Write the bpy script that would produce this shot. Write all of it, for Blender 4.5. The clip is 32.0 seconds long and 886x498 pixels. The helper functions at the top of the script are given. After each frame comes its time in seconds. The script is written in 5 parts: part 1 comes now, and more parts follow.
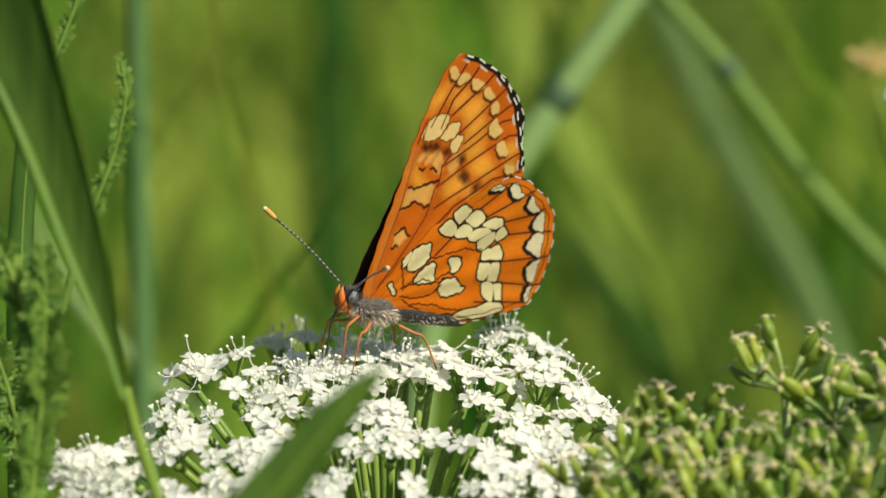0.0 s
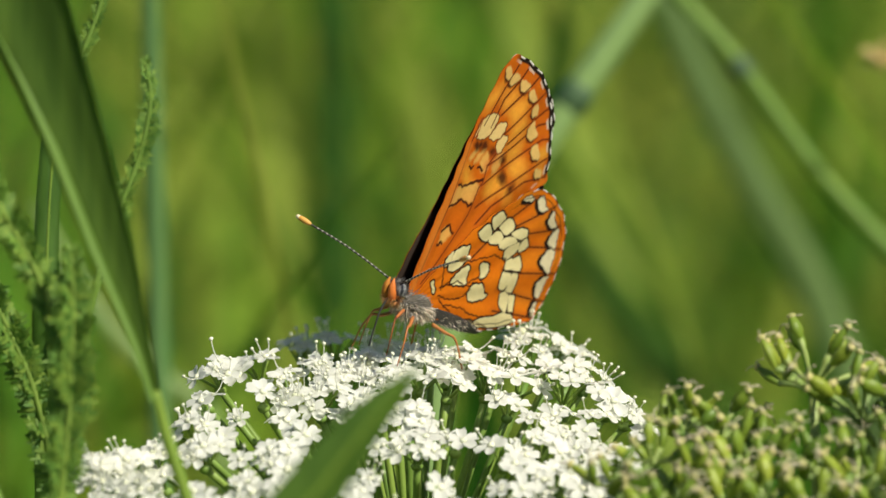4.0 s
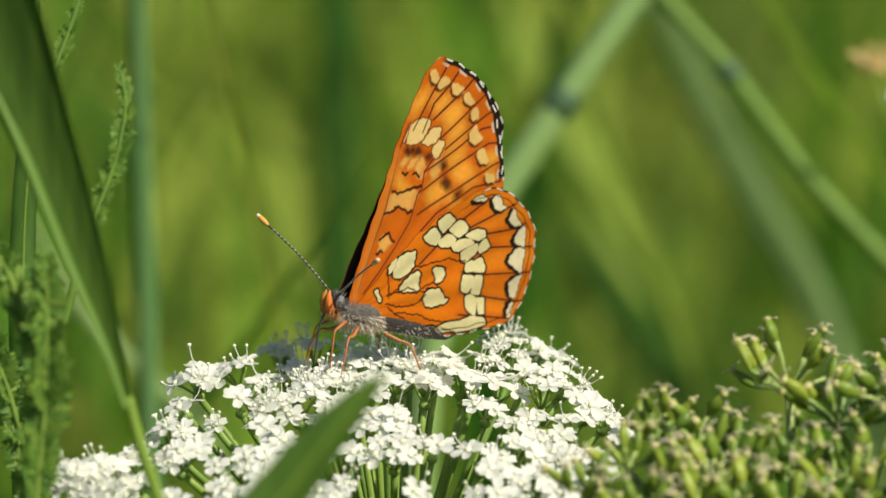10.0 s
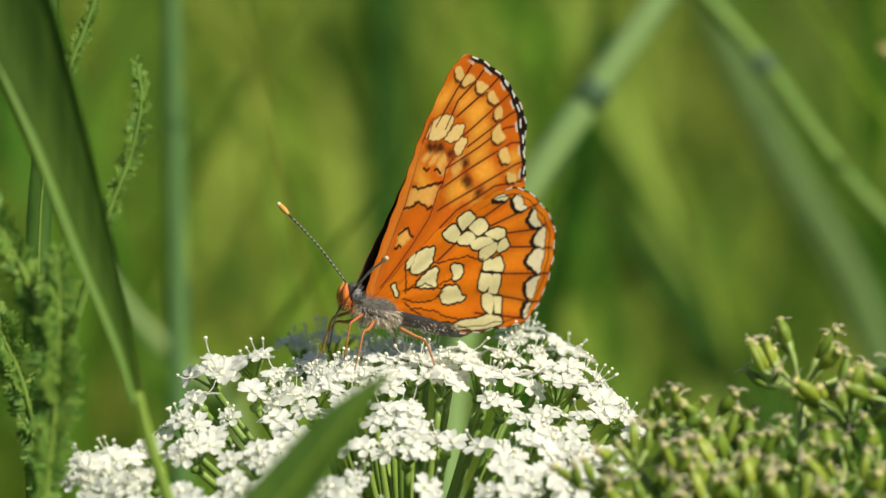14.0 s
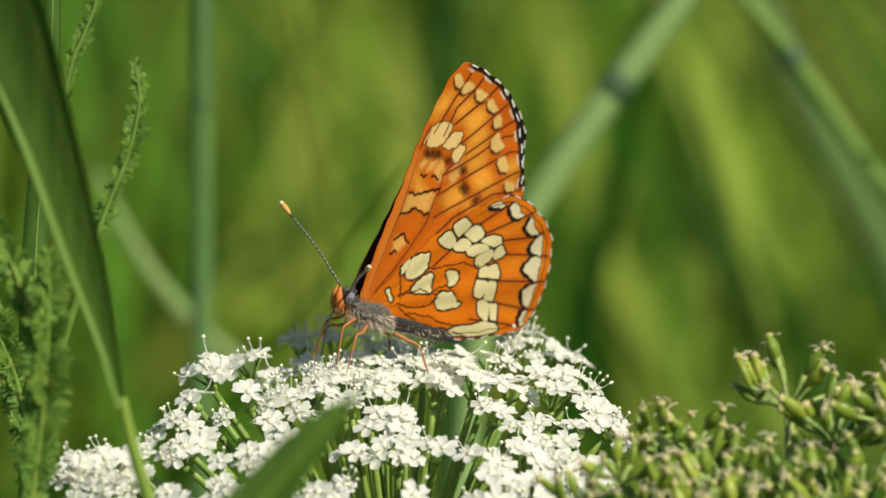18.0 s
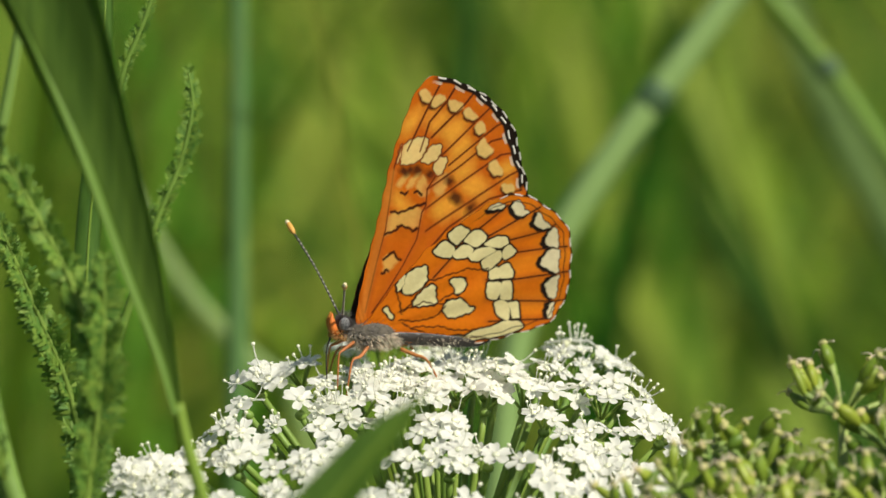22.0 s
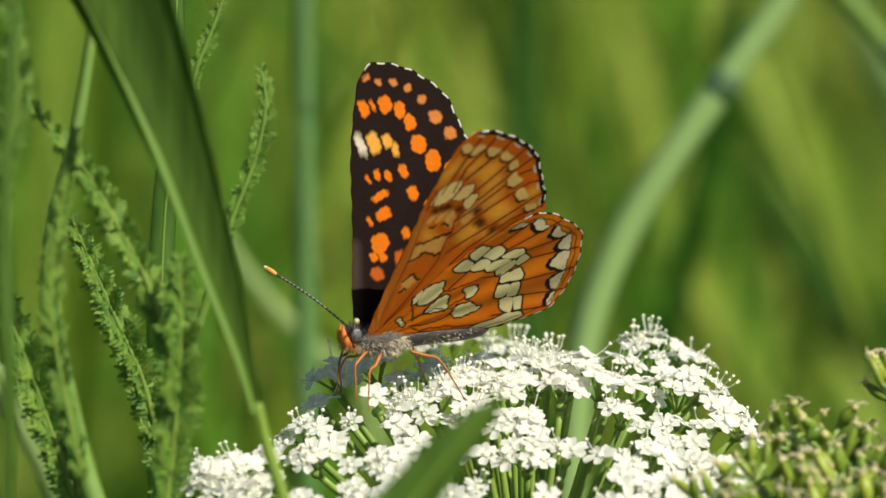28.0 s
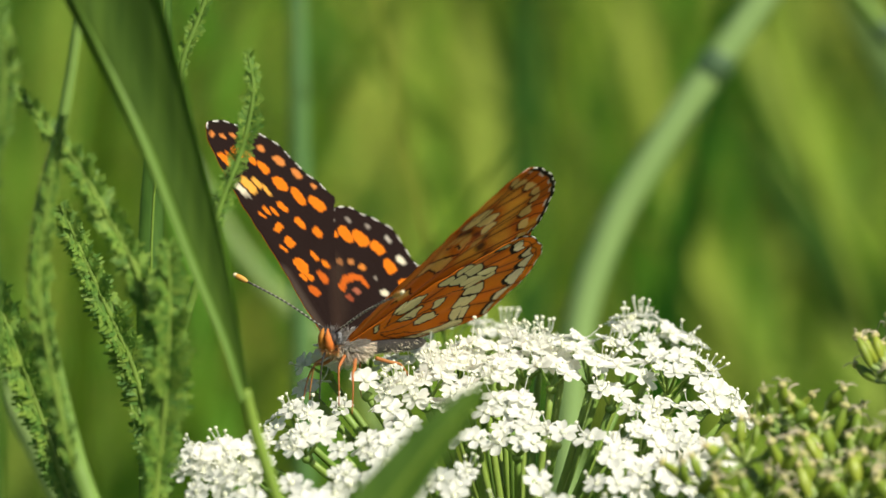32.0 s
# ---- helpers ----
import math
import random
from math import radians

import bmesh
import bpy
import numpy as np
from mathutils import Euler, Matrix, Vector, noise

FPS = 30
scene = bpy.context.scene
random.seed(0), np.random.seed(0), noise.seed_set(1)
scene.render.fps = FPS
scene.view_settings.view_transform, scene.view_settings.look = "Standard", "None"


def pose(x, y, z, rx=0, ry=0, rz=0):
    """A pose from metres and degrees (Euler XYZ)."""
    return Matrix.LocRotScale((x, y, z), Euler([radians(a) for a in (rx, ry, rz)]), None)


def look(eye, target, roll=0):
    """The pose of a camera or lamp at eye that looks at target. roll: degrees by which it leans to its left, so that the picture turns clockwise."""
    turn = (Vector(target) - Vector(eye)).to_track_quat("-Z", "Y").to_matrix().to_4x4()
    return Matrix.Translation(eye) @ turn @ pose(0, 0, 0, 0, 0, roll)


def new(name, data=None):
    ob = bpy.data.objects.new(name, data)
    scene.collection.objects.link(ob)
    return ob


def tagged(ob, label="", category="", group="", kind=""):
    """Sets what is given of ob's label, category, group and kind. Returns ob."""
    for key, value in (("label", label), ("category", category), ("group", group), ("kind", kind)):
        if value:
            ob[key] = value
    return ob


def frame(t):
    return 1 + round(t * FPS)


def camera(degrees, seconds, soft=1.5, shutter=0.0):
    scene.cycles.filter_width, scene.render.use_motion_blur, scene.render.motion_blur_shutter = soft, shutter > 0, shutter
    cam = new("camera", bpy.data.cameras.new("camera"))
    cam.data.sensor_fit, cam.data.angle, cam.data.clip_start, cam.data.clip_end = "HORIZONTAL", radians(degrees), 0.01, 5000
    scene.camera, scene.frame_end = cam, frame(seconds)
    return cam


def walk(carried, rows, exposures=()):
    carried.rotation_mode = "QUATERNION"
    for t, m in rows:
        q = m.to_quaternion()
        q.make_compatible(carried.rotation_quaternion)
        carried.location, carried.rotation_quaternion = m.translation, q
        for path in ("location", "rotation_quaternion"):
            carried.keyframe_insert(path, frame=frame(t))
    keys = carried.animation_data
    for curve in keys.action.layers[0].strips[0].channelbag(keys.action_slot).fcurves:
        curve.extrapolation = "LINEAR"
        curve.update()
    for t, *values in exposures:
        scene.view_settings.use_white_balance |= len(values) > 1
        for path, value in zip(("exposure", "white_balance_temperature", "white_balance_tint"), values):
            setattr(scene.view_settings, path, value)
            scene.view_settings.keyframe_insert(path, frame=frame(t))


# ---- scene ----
cam = camera(8.24, 32.0, soft=1.5)
cam.data.dof.use_dof, cam.data.dof.focus_distance, cam.data.dof.aperture_fstop = True, 0.497, 29

# seconds, eye east and up in mm, pan, tilt and roll in degrees
VIEW = [
    (0, 0.00, 686.82, 0.000, -10.000, -0.00),
    (0.5, 0.42, 687.16, -0.017, -9.926, -0.17),
    (1, 0.00, 687.48, -0.078, -9.857, -0.32),
    (1.5, -0.09, 687.71, -0.060, -9.942, -0.44),
    (2, -0.92, 687.75, 0.037, -9.926, -0.51),
    (2.5, -2.24, 687.56, 0.168, -9.961, -0.33),
    (3, -2.95, 687.71, 0.232, -10.072, -0.35),
    (3.5, -4.18, 687.43, 0.254, -10.052, -0.36),
    (5.5, -2.81, 687.40, 0.202, -10.095, -0.22),
    (6, -1.86, 687.32, 0.254, -10.056, -0.32),
    (6.5, -1.36, 687.24, 0.177, -9.940, -0.43),
    (7, -1.45, 686.87, 0.103, -9.951, -0.37),
    (7.5, -0.68, 686.33, 0.072, -9.979, -0.37),
    (8, 0.07, 686.56, 0.096, -9.990, -0.42),
    (8.5, 0.64, 686.60, -0.058, -9.944, -0.50),
    (9, 0.56, 687.04, -0.127, -10.074, -0.63),
    (9.5, 1.07, 687.11, -0.167, -9.940, -0.65),
    (10, 0.97, 686.89, -0.131, -9.955, -0.68),
    (10.5, 0.60, 686.66, -0.136, -10.015, -0.72),
    (11, 0.42, 686.45, -0.109, -10.069, -0.75),
    (11.5, 1.15, 686.16, -0.173, -9.915, -0.74),
    (12, 1.97, 686.17, -0.203, -9.920, -0.78),
    (12.5, 3.34, 685.89, -0.104, -10.007, -0.92),
    (13, 4.83, 685.56, -0.147, -10.154, -0.66),
    (13.5, 4.86, 687.41, -0.585, -10.154, -0.70),
    (15.5, 19.83, 694.29, -2.202, -11.197, 1.08),
    (16, 19.93, 695.82, -2.131, -11.223, 1.15),
    (16.5, 19.67, 696.71, -2.126, -11.090, 1.24),
    (17, 19.91, 697.20, -2.276, -11.016, 1.10),
    (17.5, 20.08, 698.35, -2.480, -11.158, 0.72),
    (18, 18.75, 698.25, -2.343, -11.222, 0.76),
    (18.5, 18.55, 697.82, -2.330, -11.112, 0.69),
    (19, 18.61, 698.06, -2.212, -11.203, 0.71),
    (19.5, 18.10, 697.84, -2.184, -11.126, 0.80),
    (20, 16.96, 698.06, -2.325, -11.044, 0.79),
    (20.5, 15.93, 697.80, -2.283, -10.953, 0.71),
    (21, 14.83, 697.39, -2.221, -10.954, 0.80),
    (21.5, 13.10, 696.77, -2.154, -10.992, 0.90),
    (22, 12.29, 696.51, -2.073, -10.970, 0.89),
    (22.5, 13.01, 697.06, -2.123, -11.065, 0.83),
    (23, 12.81, 697.30, -2.219, -11.025, 0.74),
    (23.5, 11.59, 697.28, -2.145, -10.997, 0.79),
    (24, 9.48, 698.95, -2.029, -11.199, 0.74),
    (24.5, 9.17, 698.23, -2.245, -11.093, 0.72),
    (25, 9.22, 698.10, -2.351, -11.071, 0.51),
    (25.5, 10.72, 698.41, -2.587, -11.093, 0.41),
    (26, 9.90, 697.97, -2.526, -11.122, 0.43),
    (26.5, 8.68, 698.52, -2.361, -11.246, 0.38),
    (28.5, 10.12, 697.55, -2.514, -11.162, -0.00),
    (29, 10.42, 697.14, -2.501, -11.172, 0.07),
    (29.5, 10.70, 696.58, -2.498, -11.176, 0.11),
    (30, 10.08, 697.94, -2.430, -11.315, -0.13),
    (30.5, 9.22, 697.41, -2.327, -11.265, -0.22),
    (31, 9.64, 698.16, -2.435, -11.413, -0.22),
    (31.5, 10.78, 698.90, -2.532, -11.434, -0.36),
    (32, 12.16, 699.13, -2.661, -11.464, -0.41),
]


def view(x, z, pan, tilt, roll):
    a, b = radians(pan), radians(tilt)
    eye = Vector((x, -492.404, z)) * 0.001
    return look(eye, eye + 0.5 * Vector((math.sin(a) * math.cos(b), math.cos(a) * math.cos(b), math.sin(b))), roll)


walk(cam, [(t, view(*v)) for t, *v in VIEW], [(0, 0.27), (13.5, 0.27), (15.5, 0.18), (21, 0.18), (23, 0.26), (26, 0.28), (29, 0.41), (32, 0.45)])
MM = 0.001

# ---- light of the place: high summer sun, slightly behind the viewer's right shoulder ----
SUN_TO = Vector((0.72, -0.6, 0.98)).normalized()
world = bpy.data.worlds.new("sky")
scene.world = world
world.use_nodes = True
wn = world.node_tree.nodes
sky = wn.new("ShaderNodeTexSky")
sky.sky_type, sky.sun_disc = "NISHITA", False
sky.sun_elevation = math.asin(SUN_TO.z)
sky.sun_rotation = math.atan2(SUN_TO.x, SUN_TO.y)
wn["Background"].inputs[1].default_value = 0.055
world.node_tree.links.new(sky.outputs[0], wn["Background"].inputs[0])
sun = new("sun", bpy.data.lights.new("sun", "SUN"))
sun.data.energy, sun.data.angle, sun.data.color = 4.6, radians(0.55), (1.0, 0.94, 0.8)
sun.matrix_world = look(SUN_TO * 3, (0, 0, 0))


# ---- materials ----
def material(name, colour, rough=0.6, vary=0.25, scale=900.0, bump=0.0, through_light=0.0, other=None, attribute=False,
             by="object", sheen=0.0, spec=0.4, stretch=None):
    """A surface of one colour family: grain and blotches at two sizes, a shift from piece to piece, fine relief, and light that passes through."""
    m = bpy.data.materials.new(name)
    m.use_nodes = True
    n, link = m.node_tree.nodes, m.node_tree.links.new
    b = n["Principled BSDF"]
    b.inputs["Roughness"].default_value = rough
    b.inputs["Specular IOR Level"].default_value = spec
    tc = n.new("ShaderNodeTexCoord")
    coords = tc.outputs["Object"]
    if stretch:
        mp = n.new("ShaderNodeMapping")
        mp.inputs["Scale"].default_value = stretch
        link(coords, mp.inputs[0])
        coords = mp.outputs[0]
    fine = n.new("ShaderNodeTexNoise")
    fine.inputs["Scale"].default_value, fine.inputs["Detail"].default_value = scale, 4
    link(coords, fine.inputs["Vector"])
    broad = n.new("ShaderNodeTexNoise")
    broad.inputs["Scale"].default_value, broad.inputs["Detail"].default_value = scale / 9, 2
    link(coords, broad.inputs["Vector"])
    mix = n.new("ShaderNodeMix")
    mix.data_type = "RGBA"
    if attribute:
        at = n.new("ShaderNodeAttribute")
        at.attribute_name = "tint"
        link(at.outputs["Color"], mix.inputs[6])
        dark = n.new("ShaderNodeMix")
        dark.data_type, dark.blend_type = "RGBA", "MULTIPLY"
        dark.inputs[0].default_value = 1.0
        link(at.outputs["Color"], dark.inputs[6])
        dark.inputs[7].default_value = (0.62, 0.5, 0.42, 1)
        link(dark.outputs[2], mix.inputs[7])
    else:
        o = other or tuple(c * 0.45 for c in colour)
        mix.inputs[6].default_value = (*colour, 1)
        mix.inputs[7].default_value = (*o, 1)
    add = n.new("ShaderNodeMath")
    add.operation = "MULTIPLY_ADD"
    link(fine.outputs[0], add.inputs[0])
    add.inputs[1].default_value = 1.0
    link(broad.outputs[0], add.inputs[2])
    rng = n.new("ShaderNodeMapRange")
    rng.inputs["From Min"].default_value, rng.inputs["From Max"].default_value = 0.7, 1.35
    rng.inputs["To Max"].default_value = min(1.0, vary * 2)
    link(add.outputs[0], rng.inputs["Value"])
    link(rng.outputs[0], mix.inputs[0])
    hue = n.new("ShaderNodeHueSaturation")
    link(mix.outputs[2], hue.inputs["Color"])
    if by == "island":
        info = n.new("ShaderNodeNewGeometry")
        rand = info.outputs["Random Per Island"]
    else:
        info = n.new("ShaderNodeObjectInfo")
        rand = info.outputs["Random"]
    val = n.new("ShaderNodeMapRange")
    val.inputs["To Min"].default_value, val.inputs["To Max"].default_value = 1 - vary * 0.7, 1 + vary * 0.7
    link(rand, val.inputs["Value"])
    link(val.outputs[0], hue.inputs["Value"])
    turn = n.new("ShaderNodeMapRange")
    turn.inputs["To Min"].default_value, turn.inputs["To Max"].default_value = 0.5 + vary * 0.06, 0.5 - vary * 0.06
    link(rand, turn.inputs["Value"])
    if not attribute:
        link(turn.outputs[0], hue.inputs["Hue"])
    link(hue.outputs[0], b.inputs["Base Color"])
    if sheen:
        b.inputs["Sheen Weight"].default_value = sheen
    if bump:
        bp = n.new("ShaderNodeBump")
        bp.inputs["Strength"].default_value, bp.inputs["Distance"].default_value = bump, 0.0002
        link(fine.outputs[0], bp.inputs["Height"])
        link(bp.outputs[0], b.inputs["Normal"])
    if through_light:
        tr = n.new("ShaderNodeBsdfTranslucent")
        link(hue.outputs[0], tr.inputs["Color"])
        ms = n.new("ShaderNodeMixShader")
        ms.inputs[0].default_value = through_light
        link(b.outputs[0], ms.inputs[1])
        link(tr.outputs[0], ms.inputs[2])
        link(ms.outputs[0], n["Material Output"].inputs[0])
    return m


M_PETAL = material("white_petal", (0.94, 0.94, 0.87), 0.55, 0.05, 900, 0.1, 0.48, (0.91, 0.91, 0.81))
M_BUD = material("cream_bud", (0.86, 0.86, 0.6), 0.5, 0.15, 1500, 0.1, 0.3, (0.74, 0.78, 0.45))
M_ANTHER = material("cream_anther", (0.8, 0.8, 0.62), 0.6, 0.1, 1500)
M_DISC = material("pale_green_disc", (0.76, 0.78, 0.58), 0.4, 0.2, 1500)
M_RAY = material("green_ray", (0.24, 0.37, 0.07), 0.45, 0.25, 700, 0.3, 0.2, (0.14, 0.24, 0.04))
M_STEM = material("green_stem", (0.14, 0.23, 0.05), 0.5, 0.2, 400, 0.3, 0.0, (0.07, 0.13, 0.03), stretch=(1, 1, 0.1))
M_FRUIT = material("green_fruit", (0.26, 0.37, 0.04), 0.4, 0.4, 800, 0.3, 0.22, (0.13, 0.19, 0.022))
M_CAP = material("yellowish_cap", (0.52, 0.5, 0.2), 0.6, 0.25, 1500, 0.3, 0.1, (0.5, 0.46, 0.18))
M_FRAY = material("pale_fruit_ray", (0.31, 0.42, 0.12), 0.45, 0.25, 700, 0.3, 0.1, (0.17, 0.26, 0.06))
M_DRY = material("pale_style", (0.68, 0.6, 0.42), 0.8, 0.3, 1500)
M_BLADE = material("grass_blade", (0.17, 0.315, 0.046), 0.42, 0.4, 300, 0.5, 0.52, (0.055, 0.14, 0.02), stretch=(4, 4, 0.12))
M_RIB = material("pale_leaf_edge", (0.21, 0.35, 0.045), 0.45, 0.2, 300, 0.2, 0.3, (0.14, 0.25, 0.03), stretch=(4, 4, 0.25))
M_YARROW = material("yarrow_leaf", (0.22, 0.38, 0.06), 0.6, 0.4, 500, 0.3, 0.4, (0.08, 0.17, 0.02), by="island")
M_YSTEM = material("yarrow_stem", (0.21, 0.33, 0.06), 0.6, 0.2, 500, 0.5, 0.1, (0.12, 0.2, 0.04))
M_CULM = material("pale_culm", (0.26, 0.38, 0.12), 0.5, 0.2, 200, 0.2, 0.0, (0.18, 0.28, 0.08), stretch=(4, 4, 0.2))
M_BLUISH = material("bluish_culm", (0.1, 0.2, 0.045), 0.7, 0.2, 200, 0.2, 0.0, (0.1, 0.18, 0.07), stretch=(4, 4, 0.2))
M_TAWNY = material("tawny_petal", (0.82, 0.6, 0.27), 0.6, 0.2, 600, 0.2, 0.3, (0.45, 0.27, 0.1))
# green darkened to stand in for shade on the far grass
M_SHADED = material("shaded_green_grass", (0.04, 0.1, 0.013), 0.7, 0.2, 200, 0.2, 0.0, spec=0.08, stretch=(4, 4, 0.2))
M_SOFT = material("soft_green_leaf", (0.17, 0.28, 0.075), 0.5, 0.2, 200, 0.2, 0.3, (0.12, 0.21, 0.05), stretch=(4, 4, 0.2))
M_NODE = material("dark_culm_node", (0.06, 0.12, 0.05), 0.5, 0.2, 500)
M_MEADOW = material("meadow_grass", (0.18, 0.37, 0.03), 0.6, 0.7, 30, 0.0, 0.45, (0.085, 0.2, 0.018), by="island", spec=0.15)
M_MEADOW_PALE = material("meadow_grass_pale", (0.37, 0.49, 0.07), 0.6, 0.5, 30, 0.0, 0.45, (0.22, 0.28, 0.045), by="island", spec=0.15)
M_GROUND = material("mossy_soil", (0.06, 0.085, 0.02), 0.9, 0.4, 14, 0.6, 0.0, (0.035, 0.03, 0.015))
M_WING = material("wing_scales", (1, 1, 1), 0.6, 0.16, 2600, 0.25, 0.33, attribute=True, sheen=0.0, spec=0.04)
M_HAIR = material("pale_hair", (0.92, 0.85, 0.68), 0.7, 0.85, 2500, 0.4, 0.45, (0.45, 0.39, 0.3), by="island")
M_FUR = material("dark_fur", (0.09, 0.08, 0.075), 0.6, 0.6, 2500, 0.4, 0.1, (0.35, 0.33, 0.3), by="island")
M_TAN = material("tan_hair", (0.62, 0.33, 0.1), 0.7, 0.4, 2500, 0.3, 0.25, (0.45, 0.3, 0.15), by="island")
M_TIP = material("cream_tip", (0.85, 0.72, 0.45), 0.5, 0.1, 2500)
M_BLACK = material("black_scales", (0.018, 0.015, 0.014), 0.45, 0.3, 2500, 0.5, 0.0, (0.06, 0.05, 0.045))
M_COAT = material("grey_brown_coat", (0.14, 0.12, 0.09), 0.8, 0.4, 2500, 0.6, 0.0, (0.05, 0.045, 0.04))
M_EYE = material("dark_eye", (0.05, 0.05, 0.055), 0.45, 0.6, 6000, 0.5, 0.0, (0.3, 0.3, 0.3), spec=0.4)
M_ORANGE = material("orange_scales", (0.62, 0.2, 0.025), 0.6, 0.2, 2500, 0.4, 0.05)
M_LEG = material("orange_leg", (0.44, 0.16, 0.04), 0.5, 0.2, 2500, 0.3)
M_CLUB = material("antenna_club", (0.75, 0.38, 0.08), 0.5, 0.2, 2500)
M_STALKY = material("banded_antenna", (0.05, 0.045, 0.04), 0.5, 0.2, 3000)
M_PALE = material("pale_band", (0.38, 0.36, 0.3), 0.6, 0.2, 3000)


# ---- building helpers; lengths in millimetres ----
ORIGIN = {}


def thing(name, label, category, at, group="", kind=""):
    ob = tagged(new(name), label, category, group, kind)
    ob.empty_display_size = 0.003
    ob.location = Vector(at) * MM
    ORIGIN[ob] = Vector(at)
    return ob


def mesh_of(name, verts, faces, mat, smooth=True):
    me = bpy.data.meshes.new(name)
    me.from_pydata([tuple(c * MM for c in v) for v in verts], [], faces)
    for m in (mat if isinstance(mat, (list, tuple)) else [mat]):
        me.materials.append(m)
    if smooth:
        me.polygons.foreach_set("use_smooth", [True] * len(me.polygons))
    return me


def part(name, verts, faces, mat, parent, label="", smooth=True):
    """One mesh under a thing or a part; the points are given in the place's own millimetres."""
    o = ORIGIN[parent]
    ob = new(name, mesh_of(name, [(v[0] - o[0], v[1] - o[1], v[2] - o[2]) for v in verts], faces, mat, smooth))
    ob.parent = parent
    ORIGIN[ob] = o
    if label:
        ob["label"] = label
    return ob


def curve(points, n):
    """n+1 points on a smooth line through the given ones, which may lie unevenly."""
    p = [Vector(q) for q in points]
    m = len(p)
    u = [0.0]
    for q, r in zip(p, p[1:]):
        u.append(u[-1] + max((r - q).length, 1e-6))
    slope = [(p[min(i + 1, m - 1)] - p[max(i - 1, 0)]) / (u[min(i + 1, m - 1)] - u[max(i - 1, 0)]) for i in range(m)]
    out = []
    for k in range(n + 1):
        s = k / n * (m - 1)
        i = min(int(s), m - 2)
        t, h = s - i, u[i + 1] - u[i]
        out.append(p[i] * (2 * t ** 3 - 3 * t * t + 1) + slope[i] * (h * (t ** 3 - 2 * t * t + t)) + p[i + 1] * (3 * t * t - 2 * t ** 3) + slope[i + 1] * (h * (t ** 3 - t * t)))
    return out


def lerp(values, s):
    x = s * (len(values) - 1)
    i = min(int(x), len(values) - 2)
    return values[i] + (values[i + 1] - values[i]) * (x - i)


def tube(points, radii, n=12, sides=6):
    """A tapering round stem along a smooth line."""
    line = curve(points, n)
    verts, faces = [], []
    side = Vector((0.3, 1, 0.2))
    for k, c in enumerate(line):
        way = (line[min(k + 1, n)] - line[max(k - 1, 0)]).normalized()
        a = (side - way * side.dot(way)).normalized()
        b = way.cross(a)
        r = lerp(radii, k / n)
        for j in range(sides):
            t = 2 * math.pi * j / sides
            verts.append(c + (a * math.cos(t) + b * math.sin(t)) * r)
    for k in range(n):
        for j in range(sides):
            j2 = (j + 1) % sides
            faces.append((k * sides + j, k * sides + j2, (k + 1) * sides + j2, (k + 1) * sides + j))
    faces.append(tuple(range(sides))[::-1])
    faces.append(tuple(range(n * sides, (n + 1) * sides)))
    return verts, faces


def join(*pieces):
    verts, faces = [], []
    for v, f in pieces:
        k = len(verts)
        verts += list(v)
        faces += [tuple(i + k for i in q) for q in f]
    return verts, faces


def ribbon(points, widths, across, fold=0.25, n=16, cols=4, thick=0.12, twist=0.0, wave=0.0):
    """A leaf blade: its two halves lean on the midrib, its edges are thin, and it has two sides."""
    line = curve(points, n)
    top, faces = [], []
    a0 = Vector(across).normalized()
    for k, c in enumerate(line):
        way = (line[min(k + 1, n)] - line[max(k - 1, 0)]).normalized()
        a = (a0 - way * a0.dot(way)).normalized()
        a = Matrix.Rotation(twist * k / n, 3, way) @ a
        up = way.cross(a)
        w = lerp(widths, k / n) / 2
        for j in range(cols + 1):
            s = 2 * j / cols - 1
            top.append(c + a * (s * w) + up * (abs(s) * w * fold + wave * math.sin(k * 0.9 + 2 * s)))
    m = len(top)
    c1 = cols + 1
    up = Vector(points[-1]) - Vector(points[0])
    nrm = up.normalized().cross(a0).normalized()
    verts = top + [v - nrm * thick for v in top]
    for k in range(n):
        for j in range(cols):
            q = (k * c1 + j, k * c1 + j + 1, (k + 1) * c1 + j + 1, (k + 1) * c1 + j)
            faces.append(q)
            faces.append(tuple(i + m for i in q[::-1]))
        for j in (0, cols):
            q = (k * c1 + j, (k + 1) * c1 + j, (k + 1) * c1 + j + m, k * c1 + j + m)
            faces.append(q)
    return verts, faces


def egg(centre, radii, n=10, m=8, tip=0.0, rot=None, rough=0.0):
    """A rounded body; tip draws one end out."""
    rng = random.Random(int(centre[0] * 100) + int(radii[0] * 1000))
    verts, faces = [], []
    for i in range(n + 1):
        a = math.pi * i / n
        for j in range(m):
            b = 2 * math.pi * j / m
            r = math.sin(a) * (1 + tip * math.cos(a)) + 0.001
            v = Vector((math.cos(a) * radii[0], r * math.cos(b) * radii[1], r * math.sin(b) * radii[2]))
            v *= 1 + rng.uniform(-rough, rough)
            verts.append((rot @ v if rot else v) + Vector(centre))
    for i in range(n):
        for j in range(m):
            j2 = (j + 1) % m
            faces.append((i * m + j, i * m + j2, (i + 1) * m + j2, (i + 1) * m + j))
    return verts, faces


def frame_from(way):
    return Vector(way).to_track_quat("Z", "Y").to_matrix()


